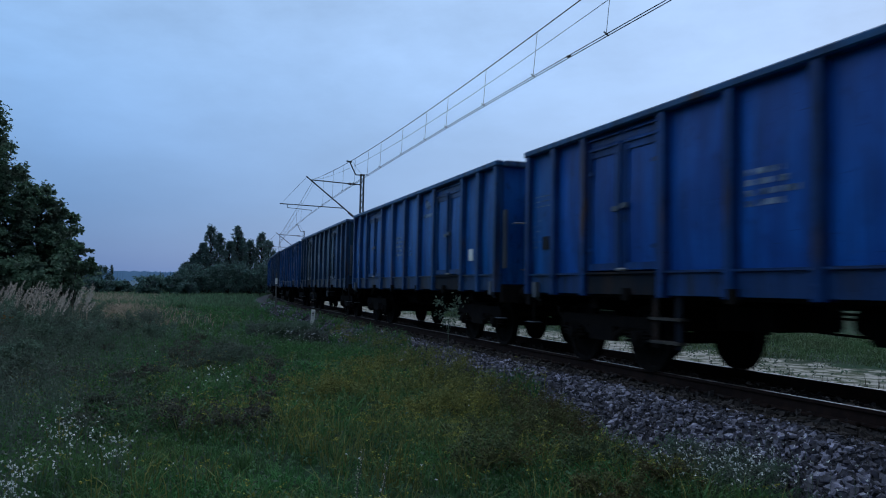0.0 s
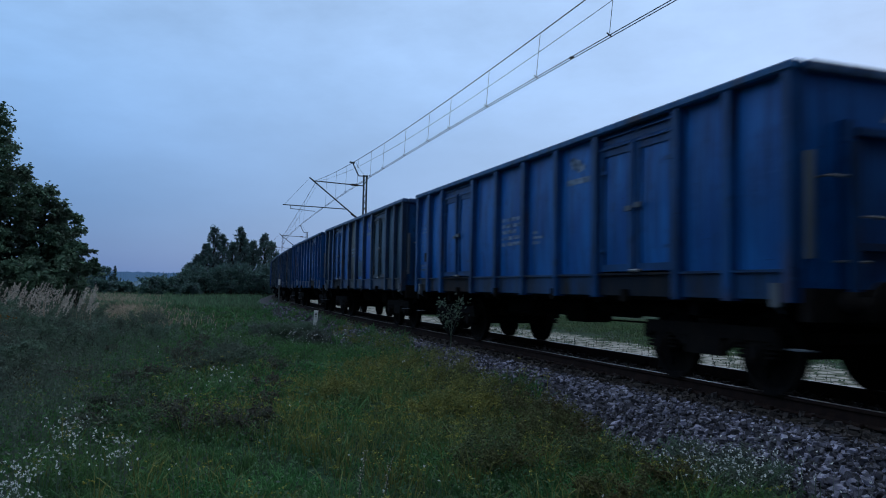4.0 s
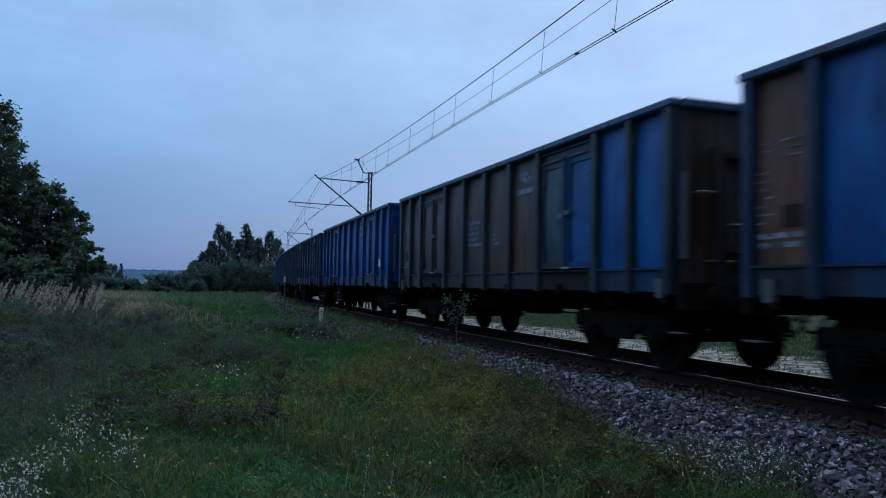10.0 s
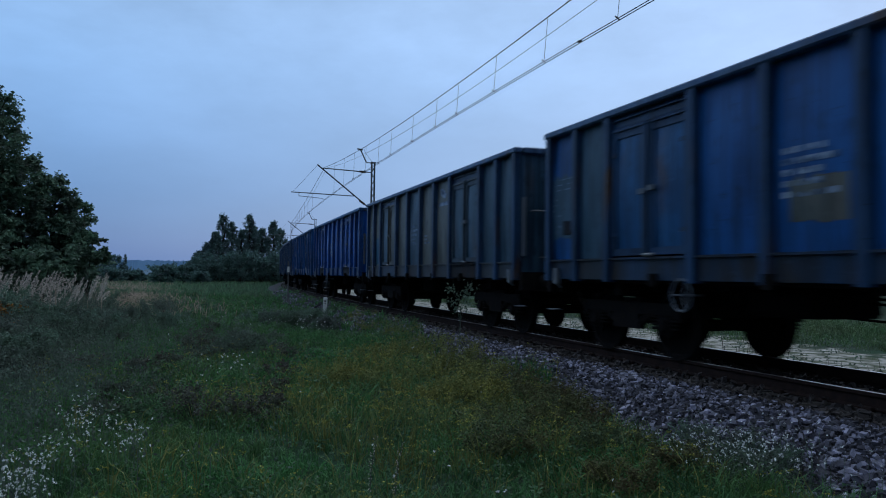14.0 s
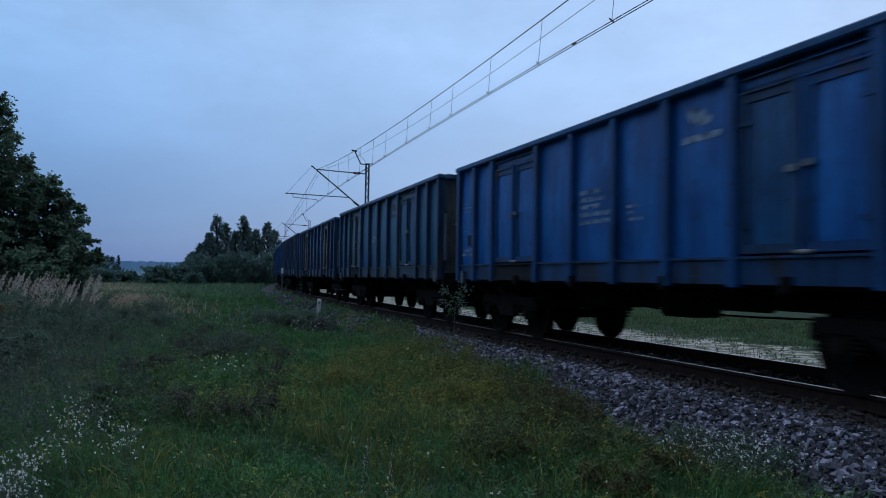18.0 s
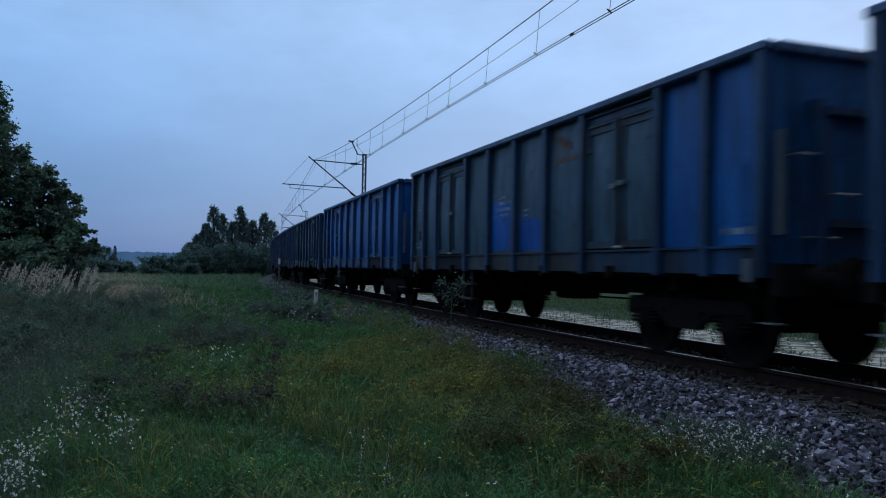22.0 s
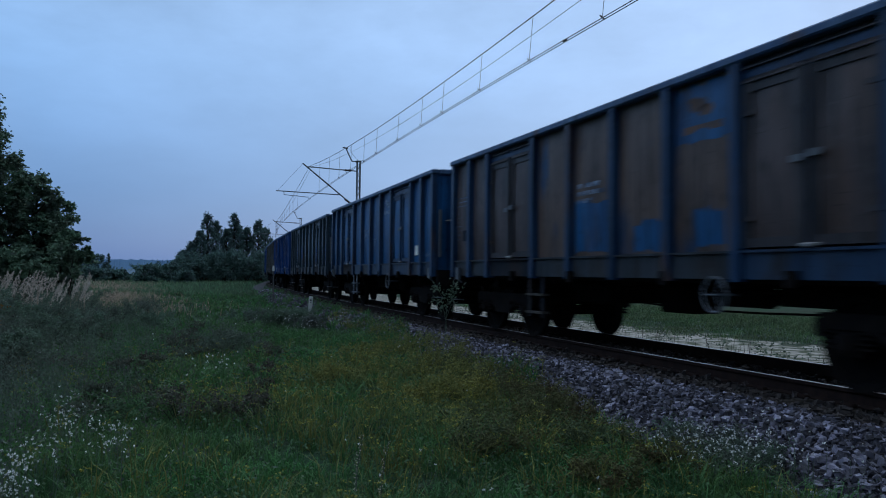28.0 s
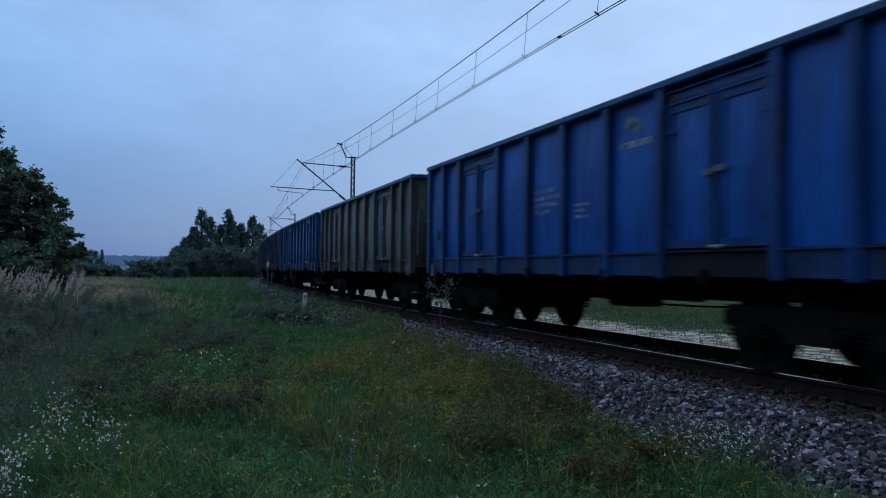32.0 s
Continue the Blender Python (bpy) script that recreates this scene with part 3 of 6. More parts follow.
def build_wagon():
    wagon = tagged(new("coal_wagon"), "open-topped bogie coal wagon with ribbed steel sides", "freight wagon", "wagons of the train")
    # floor, solebars and centre sill
    bm = boxes(bmesh.new(), (-HALF, HALF, -1.33, 1.33, FLOOR, FLOOR + 0.12), (-HALF + 0.02, HALF - 0.02, 1.14, 1.26, 1.03, FLOOR),
               (-HALF + 0.02, HALF - 0.02, -1.26, -1.14, 1.03, FLOOR), (-HALF, HALF, -0.22, 0.22, 1.01, FLOOR),
               (3.1, HALF, -0.22, 0.22, 0.80, 1.02), (-HALF, -3.1, -0.22, 0.22, 0.80, 1.02))
    for x in (-HALF + 0.1, -4.5, -2.2, 0, 2.2, 4.5, HALF - 0.1):
        boxes(bm, (x - 0.09, x + 0.09, -1.2, 1.2, 0.86 if abs(x) > 4 else 0.97, FLOOR - 0.01))
    part("underframe", bm, M_UNDER, wagon, "black grimy underframe")
    part("cargo", cargo_mesh(), M_UNDER, wagon, "dark coal load below the rim")
    for side in (1, -1):
        turn = Matrix.Identity(4) if side > 0 else Matrix.Rotation(math.pi, 4, "Z")
        for i in range(10):
            x0, x1 = HALF - POSTS[i], HALF - POSTS[i + 1]
            if i in DOORS:
                w = (x0 - x1) / 2 - 0.145
                for leaf, xl in enumerate((x0 - 0.095, (x0 + x1) / 2 - 0.05)):
                    door = part("door_leaf", panel_mesh(w, TOP - 0.30 - SILL), PAINT["b"], wagon)
                    door.matrix_local = turn @ pose(xl, 1.35, SILL + 0.02)
                    door["seg"] = (2 if i == 2 else 8) + leaf
                    door["near"] = side
                    z1 = TOP - 0.30 - SILL
                    fr = boxes(bmesh.new(), (-w, 0, 0.002, 0.04, 0, 0.10), (-0.10, 0, 0.002, 0.045, 0.10, z1 - 0.06),
                               (-w, -w + 0.10, 0.002, 0.045, 0.10, z1 - 0.06), (-w + 0.10, -0.10, 0.002, 0.030, z1 - 0.16, z1 - 0.06))
                    for z0, deep in ((z1 - 0.06, 0.058), (z1 + 0.10, 0.050)):     # sloping drip ledges above the leaf
                        lip = [fr.verts.new((x, y, z)) for x in (-w, 0) for y, z in ((0.002, z0), (deep, z0), (deep, z0 + 0.012), (0.002, z0 + 0.075))]
                        for q in ((0, 1, 2, 3), (7, 6, 5, 4), (0, 4, 5, 1), (1, 5, 6, 2), (2, 6, 7, 3), (3, 7, 4, 0)):
                            fr.faces.new([lip[j] for j in q])
                    part("door_frame", fr, PAINT["b"], door)
                    if side < 0:
                        continue
                    e0, e1 = (-0.15, -0.01) if leaf == 0 else (-w + 0.01, -w + 0.15)
                    for zh in (0.28, z1 - 0.42):
                        part("hinge", boxes(bmesh.new(), (e0, e1, 0.046, 0.062, zh, zh + 0.05)), PAINT["b"], door)
                    if leaf:
                        part("lock_bar", tube(bmesh.new(), (0.045, 0.06, 0.03), (0.045, 0.06, z1 - 0.03), 0.026, 6), PAINT["b"], door)
                        part("latch", boxes(boxes(bmesh.new(), (-0.15, -0.02, 0.05, 0.10, 0.86, 0.93)), (0.05, 0.20, 0.05, 0.10, 0.83, 0.90)), M_GREYPLATE, door, "bare grey steel latch")
                        part("bolt", bevelled(boxes(bmesh.new(), (-0.14, 0.08, 0.045, 0.11, -0.02, 0.025))), M_STEEL, door, "bright steel bolt")
            else:
                w = x0 - x1
                pn = part("side_panel", panel_mesh(w, TOP - 0.10 - SILL), PAINT["b"], wagon)
                pn.matrix_local = turn @ pose(x0, 1.34, SILL)
                pn["seg"] = {0: 0, 1: 1, 3: 4, 4: 5, 5: 6, 6: 7, 8: 10, 9: 11}[i]
                pn["near"] = side
            if i in DOORS:
                ln = part("lintel", boxes(bmesh.new(), (x1, x0, 1.30, 1.36, TOP - 0.285, TOP - 0.10)), PAINT["b"], wagon)
                ln.matrix_local = turn
                ln["post"] = i
                pl = part("door_pillar", boxes(bmesh.new(), ((x0 + x1) / 2 - 0.046, (x0 + x1) / 2 + 0.046, 1.29, 1.345, SILL, TOP - 0.285)), PAINT["b"], wagon)
                pl.matrix_local = turn
                pl["post"] = i
            # sill plate under each bay
            sl = boxes(bmesh.new(), (-(x0 - x1) + 0.05, -0.05, -0.03, 0.012, 0.0, SILL - FLOOR - 0.005))
            boxes(sl, (-(x0 - x1) + 0.05, -0.05, 0.012, 0.05, SILL - FLOOR - 0.035, SILL - FLOOR - 0.006))
            so = part("sill_plate", sl, M_SILL, wagon)
            so.matrix_local = turn @ pose(x0, 1.375, FLOOR)
            so["sill"] = i
        for i, p in enumerate(POSTS):
            x = min(max(HALF - p, -HALF + 0.088), HALF - 0.088)
            bm = bmesh.new()
            w = 0.088
            prof = [(-w, 1.29), (w, 1.29), (w, 1.335), (w * 0.72, 1.455), (-w * 0.72, 1.455), (-w, 1.335)]
            lo = [bm.verts.new((a, b, FLOOR - 0.03)) for a, b in prof]
            hi = [bm.verts.new((a, b, TOP - 0.10)) for a, b in prof]
            for k in range(6):
                bm.faces.new((lo[k], lo[(k + 1) % 6], hi[(k + 1) % 6], hi[k]))
            bm.faces.new(lo[::-1])
            bm.faces.new(hi)
            po = part("post", bm, PAINT["b"], wagon)
            po.matrix_local = turn @ pose(x, 0, 0)
            po["post"] = i
            po["near"] = side
        top = bevelled(boxes(bmesh.new(), (-HALF - 0.03, HALF + 0.03, 1.30, 1.475, TOP - 0.105, TOP)), 0.02)
        tr = part("top_rail", top, M_RAIL_TOP, wagon)
        tr.matrix_local = turn
        # steps, hooks and pockets below the sill
        for x in (2.5,) if side > 0 else ():
            for dx in (-0.24, 0.24):
                part("step_hanger", boxes(bmesh.new(), (x + dx - 0.05, x + dx + 0.05, 1.32, 1.345, 0.40, FLOOR)), M_SILL, wagon)
            for z in (0.46, 0.76):
                part("step", boxes(bmesh.new(), (x - 0.30, x + 0.30, 1.24, 1.39, z, z + 0.035)), M_STEP, wagon, "worn brown steel step")
        for x in (-6.15, -3.3, -1.2, 1.2, 3.3, 6.0) if side > 0 else ():
            hk = bmesh.new()
            boxes(hk, (x - 0.055, x + 0.055, 1.385, 1.46, FLOOR - 0.08, FLOOR + (0.17 if abs(x) > 5 else 0.09)))
            tube(hk, (x, 1.44, FLOOR - 0.06), (x, 1.34, FLOOR - 0.14), 0.018, 6)
            o = part("hook", hk, M_GREYPLATE if abs(x) > 5 else M_UNDER, wagon, "pale rope hook" if abs(x) > 5 else "")
            o.matrix_local = turn
    for end in (1, -1):
        turn = Matrix.Identity(4) if end > 0 else Matrix.Rotation(math.pi, 4, "Z")
        ew = part("end_wall", bevelled(boxes(bmesh.new(), (HALF - 0.06, HALF - 0.01, -1.33, 1.33, FLOOR, TOP - 0.1)), 0.01), PAINT["b"], wagon)
        ew.matrix_local = turn
        ew["end"] = end
        bm = bevelled(boxes(bmesh.new(), (HALF - 0.07, HALF + 0.09, -1.30, 1.30, TOP - 0.12, TOP - 0.004)), 0.02)
        o = part("end_rail", bm, M_RAIL_TOP, wagon)
        o.matrix_local = turn
        for y in (-0.78, 0.78):
            bm = bmesh.new()
            boxes(bm, (HALF - 0.01, HALF + 0.16, y - 0.07, y + 0.07, FLOOR, 2.72))
            boxes(bm, (HALF - 0.01, HALF + 0.10, y - 0.07, y + 0.07, 2.72, 2.95))
            o = part("end_post", bm, PAINT["b"], wagon)
            o.matrix_local = turn
            o["end"] = end
        for y, z0, z1 in ((-1.27, 1.5, 2.6), (1.27, 1.5, 2.6), (0.45, 2.1, 3.15)):
            bm = boxes(bmesh.new(), (HALF - 0.008, HALF + 0.07, y - 0.028, y + 0.028, z0, z1))
            boxes(bm, (HALF + 0.07, HALF + 0.085, y - 0.028, y - 0.018, z0, z1), (HALF + 0.07, HALF + 0.085, y + 0.018, y + 0.028, z0, z1))
            o = part("grab_plate", bm, M_GREYPLATE, wagon, "pale grey grab plate")
            o.matrix_local = turn
        for y, z in ((-0.95, 2.35), (-0.45, 1.95), (-0.75, 1.48)):
            bm = tube(bmesh.new(), (HALF + 0.12, y - 0.17, z), (HALF + 0.12, y + 0.17, z), 0.016, 6)
            for d in (-0.16, 0.16):
                tube(bm, (HALF - 0.01, y + d, z), (HALF + 0.12, y + d, z), 0.012, 5)
            o = part("rung", bm, M_STEEL, wagon, "bright worn rung")
            o.matrix_local = turn
        side = 1 if end > 0 else -1
        o = part("corner_step", boxes(bmesh.new(), (HALF - 0.18, HALF + 0.06, side * 1.20, side * 1.36, 0.56, 0.575)), M_GREYPLATE, wagon, "pale steel corner step")
        o.matrix_local = turn
        o = part("step_bracket", boxes(bmesh.new(), (HALF - 0.09, HALF - 0.05, side * 1.28 - 0.012, side * 1.28 + 0.012, 0.575, FLOOR)), M_UNDER, wagon)
        o.matrix_local = turn
        for rib in ((HALF - 0.01, HALF + 0.12, -0.70, 0.70, 2.80, 2.88), (HALF - 0.01, HALF + 0.10, -0.70, 0.70, 1.60, 1.68)):
            o = part("end_rib", boxes(bmesh.new(), rib), PAINT["b"], wagon)
            o.matrix_local = turn
            o["end"] = end
        bm = boxes(bmesh.new(), (HALF - 0.02, HALF + 0.12, -1.34, 1.34, 0.86, 1.20))
        o = part("head_stock", bm, M_UNDER, wagon)
        o.matrix_local = turn
        over = Euler((0, math.pi / 2, 0)).to_matrix()
        for y in (-0.875, 0.875):
            bm = lathe(bmesh.new(), [(0.12, 0.0), (0.12, 0.28), (0.07, 0.28), (0.07, 0.50), (0.225, 0.52), (0.225, 0.555), (0.14, 0.575)], 16, over, (HALF + 0.04, y, 1.05))
            o = part("buffer", bm, M_UNDER, wagon)
            o.matrix_local = turn
        bm = bmesh.new()
        boxes(bm, (HALF, HALF + 0.34, -0.05, 0.05, 0.98, 1.10), (HALF + 0.28, HALF + 0.36, -0.05, 0.05, 1.02, 1.18))
        for k in range(3):
            tube(bm, (HALF + 0.30 + 0.1 * k, 0.06, 1.0 - 0.10 * k), (HALF + 0.36 + 0.1 * k, -0.06, 0.92 - 0.08 * k), 0.025, 6)
        o = part("coupling", bm, M_UNDER, wagon)
        o.matrix_local = turn
        bm = bmesh.new()
        pts = [Vector((HALF + 0.05 + 0.13 * k, 0.42, 0.90 - 0.32 * math.sin(math.pi * k / 5))) for k in range(6)]
        o = part("brake_hose", bent_bar(bm, pts, 0.022, 6), M_UNDER, wagon)
        o.matrix_local = turn
    # brake gear between the bogies, hung under the floor with gaps above it
    bm = lathe(bmesh.new(), [(0.04, 0), (0.135, 0.05), (0.135, 1.15), (0.04, 1.2)], 16, Euler((0, math.pi / 2, 0)).to_matrix(), (-1.65, 0.05, 0.84))
    for x in (-1.4, -0.7):
        boxes(bm, (x - 0.03, x + 0.03, -0.10, 0.20, 0.95, 1.02))
    part("air_tank", bm, M_UNDER, wagon)
    bm = bevelled(boxes(bmesh.new(), (-0.35, 0.40, -0.25, 0.35, 0.58, 0.985)), 0.05)
    lathe(bm, [(0.12, 0.0), (0.15, 0.03), (0.15, 0.30), (0.05, 0.36)], 12, Euler((0, math.pi / 2, 0)).to_matrix(), (0.40, 0.05, 0.82))
    part("brake_cylinder", bm, M_UNDER, wagon)
    part("valve_box", bevelled(boxes(bmesh.new(), (1.45, 2.55, -0.55, 0.55, 0.66, 0.99)), 0.05), M_UNDER, wagon)
    # plain dark block added to close the open gap under the floor
    part("load_lever", bevelled(boxes(bmesh.new(), (-3.1, -2.0, -0.5, 0.4, 0.76, 0.995)), 0.05), M_UNDER, wagon)
    for y, z, sag in ((0.30, 0.93, 0.02), (-0.30, 0.86, 0.03), (-0.55, 0.70, 0.10)):
        pts = [Vector((-3.2 + 0.8 * k, y, z - sag * math.sin(math.pi * k / 8))) for k in range(9)]
        part("brake_rod", bent_bar(bmesh.new(), pts, 0.018, 6), M_UNDER, wagon)
    bm = bmesh.new()
    n = 18
    ring = [Vector((2.7 + 0.2 * math.cos(2 * math.pi * i / n), 1.42, 0.90 + 0.2 * math.sin(2 * math.pi * i / n))) for i in range(n)]
    for i in range(n):
        tube(bm, ring[i], ring[(i + 1) % n], 0.014, 5)
    for i in range(0, n, 6):
        tube(bm, (2.7, 1.40, 0.90), ring[i], 0.010, 5)
    tube(bm, (2.7, 1.1, 0.90), (2.7, 1.42, 0.90), 0.016, 6)
    part("handbrake_wheel", bm, M_GREYPLATE, wagon, "grey steel brake wheel")
    for x in (4.5, -4.5):
        build_bogie(x, wagon)
    me = mesh_of("wheelset", wheel_mesh(), M_UNDER)
    for x in (5.4, 3.6, -3.6, -5.4):
        w = part("wheelset", me, M_UNDER, wagon, "dark steel wheelset")
        w.location = (x, 0, 0.46)
        w["axle"] = x
    return wagon


def cargo_mesh():
    bm = bmesh.new()
    bmesh.ops.create_grid(bm, x_segments=26, y_segments=7, size=1)
    for v in bm.verts:
        x, y = v.co.x, v.co.y
        v.co = (x * (HALF - 0.07), y * 1.30, 2.75 + 0.35 * (1 - y * y) * (0.6 + 0.4 * math.cos(x * 9.4)) + 0.05 * noise.noise((x * 14, y * 4, 0)))
    return bm


def bulge_at(x, z, w=1.25):
    """How far a panel stands out at x along and z up."""
    return BULGE * math.sin(math.pi * min(max(x / w, 0.0), 1.0)) ** 0.5 * math.sin(math.pi * min(max(z / (TOP - 0.10 - SILL), 0.0), 1.0))


def markings(wagon, k, rnd):
    """Painted writing that cannot be read: plain bars and a plate on the camera's side."""
    def bars(name, items, mat, host, label):
        bm = bmesh.new()
        for x0, x1, z0, z1 in items:
            x = x0
            while x < x1:
                w = rnd.uniform(0.05, 0.20)
                boxes(bm, (-min(x + w, x1), -x, -0.02, bulge_at(x, z0) + 0.005, z0, z1))
                x += w + rnd.uniform(0.02, 0.09)
        return tagged(part(name, bm, mat, host, label), kind="stuff")
    for side in (1,):
        panels = {o["seg"]: o for o in wagon.children if o.name.startswith("side_panel") and o["near"] == side}
        wide = 0.75 + 0.3 * rnd.random()
        bars("lettering", [(0.20, 0.20 + wide * (0.6 + 0.4 * rnd.random()), 1.02 - 0.115 * j, 1.085 - 0.115 * j) for j in range(3 + rnd.randrange(3))],
             M_WHITE, panels[5], "faded white painted lettering, unreadable")
        if rnd.random() < 0.8:
            bars("lettering", [(0.30, 0.40 + 0.35 * rnd.random(), 0.72 - 0.09 * j, 0.765 - 0.09 * j) for j in range(3)], M_WHITE, panels[6], "small faded white painted lines")
        bm = bmesh.new()
        out = bulge_at(0.62, 1.62)
        for ex, ez, ew, eh in ((-0.68, 1.66, 0.15, 0.075), (-0.55, 1.73, 0.17, 0.085), (-0.46, 1.80, 0.09, 0.05)):
            ring = [(ex + ew * math.cos(0.4488 * q) * rnd.uniform(0.8, 1.1), ez + eh * math.sin(0.4488 * q) * rnd.uniform(0.8, 1.1)) for q in range(14)]
            lo, hi = [[bm.verts.new((a, d, b)) for a, b in ring] for d in (out - 0.03, out + 0.004)]
            bm.faces.new(hi)
            for q in range(14):
                bm.faces.new((lo[q], lo[(q + 1) % 14], hi[(q + 1) % 14], hi[q]))
        boxes(bm, (-0.98, -0.28, out - 0.03, bulge_at(0.62, 1.48) + 0.004, 1.41, 1.50))
        part("emblem", bm, M_ORANGE if k in (13, 15, 19) else M_WHITE, panels[7], "worn orange emblem with a line below" if k in (13, 15, 19) else "worn pale emblem with a line below")
        if k in (1, 5, 8, 20, 26, 29):
            part("plate", boxes(bmesh.new(), (-0.55, -0.30, -0.01, bulge_at(0.42, 0.4, 0.95) + 0.012, 0.17 if k in (5, 20) else 0.28, 0.41 if k in (5, 20) else 0.52)), M_POST, panels[10], "square pale card in a holder")
        if k == 5:
            part("plate", boxes(bmesh.new(), (-0.85, -0.45, -0.01, bulge_at(0.65, 0.45) + 0.010, 0.40, 0.55)), M_GREYPLATE, panels[7], "pale worn plate")
        if rnd.random() < 0.5:
            bars("lettering", [(0.18, 0.80, 0.28 - 0.1 * j, 0.34 - 0.1 * j) for j in range(2)], M_WHITE, panels[0], "faded white painted lines")
        bars("lettering", [(0.15, 0.80, 1.30 - 0.085 * j, 1.318 - 0.085 * j) for j in range(3)] + [(0.16, 0.36 + 0.08 * (j % 2), 0.98 - 0.09 * j, 1.0 - 0.09 * j) for j in range(7)],
             M_WHITE, panels[0], "block of thin faded white painted lines")
        part("label_box", boxes(bmesh.new(), (-0.76, -0.54, -0.01, bulge_at(0.65, 0.5, 1.0) + 0.015, 0.40, 0.62)), M_SILL, panels[0], "dark frame for a paper label")
        if rnd.random() < 0.4:
            bars("lettering", [(0.2, 0.75, 0.12, 0.2)], M_WHITE, panels[11], "faded white painted line")


# bays from the far end: two panels, two door leaves, four panels, two door leaves, two panels; then posts
COATS = {
    -1: ("bbbbbbbbbbbb", "b"), 0: ("bvvvvvvvvvvv", "v"), 1: ("bbbbbbbbbbbb", "b"), 2: ("gggggggggnnn", "n"), 3: ("bbbbbbbbbbbb", "b"),
    4: ("obbbbobvgggg", "n"), 5: ("bbbbbbbbbbbb", "b"), 6: ("rbrrbbbbrrdd", "n"), 7: ("dddddddmgbbb", "g"), 8: ("vvvvvvvvvvvv", "v"),
    9: ("kgnnkkkknnkn", "n"), 10: ("oogoogoogggg", "n"), 11: ("vbvvvvvvvvvb", "v"), 12: ("bbbbbbbbnbbb", "b"), 13: ("ttggtttttntt", "n"),
    14: ("dkdokkkkodkk", "n"), 15: ("ggggggggggbb", "n"), 16: ("bbbbbbbbbbbb", "b"), 17: ("tttttttttttt", "n"), 18: ("brbrobrobobb", "n"),
    19: ("ddddmmmmddmm", "n"), 20: ("nnnnnnnnnnnn", "n"), 21: ("oggggggggggg", "g"), 22: ("bvvvvvvvvvvv", "v"), 23: ("oooooooogooo", "o"),
    24: ("bbbbbbbbbbbb", "b"), 25: ("nnnnnnnnnnnn", "n"), 26: ("gggggggggggg", "g"), 27: ("bbbbbbbbbbbb", "b"), 28: ("nnnnnnnnnnnn", "n"),
    29: ("oooooooooooo", "o"), 30: ("bbbbbbbbbbbb", "b"), 31: ("gggggggggggg", "g"),
}
COLOUR_WORDS = {"b": "blue", "v": "royal blue", "n": "dull blue", "t": "dark teal", "g": "dark grey-green", "o": "olive-grey", "r": "rusty brown", "d": "dark brown", "k": "deep blue", "m": "patchy brown"}


def recoat(ob, mat):
    ob.material_slots[0].link = "OBJECT"
    ob.material_slots[0].material = mat


def fan_patch(bm, rim):
    """Closes a rim with rings of faces that follow the panel's bulge."""
    mid = sum((v.co for v in rim), Vector()) / len(rim)
    rings = [rim] + [[bm.verts.new(mid + (v.co - mid) * f) for v in rim] for f in (0.75, 0.5, 0.25)]
    heart = bm.verts.new(mid)
    n = len(rim)
    for a, b in zip(rings, rings[1:]):
        for q in range(n):
            bm.faces.new((a[q], a[(q + 1) % n], b[(q + 1) % n], b[q]))
    for q in range(n):
        bm.faces.new((rings[-1][q], rings[-1][(q + 1) % n], heart))
    for v in bm.verts:
        v.co.y = bulge_at(-v.co.x, v.co.z) + 0.0035


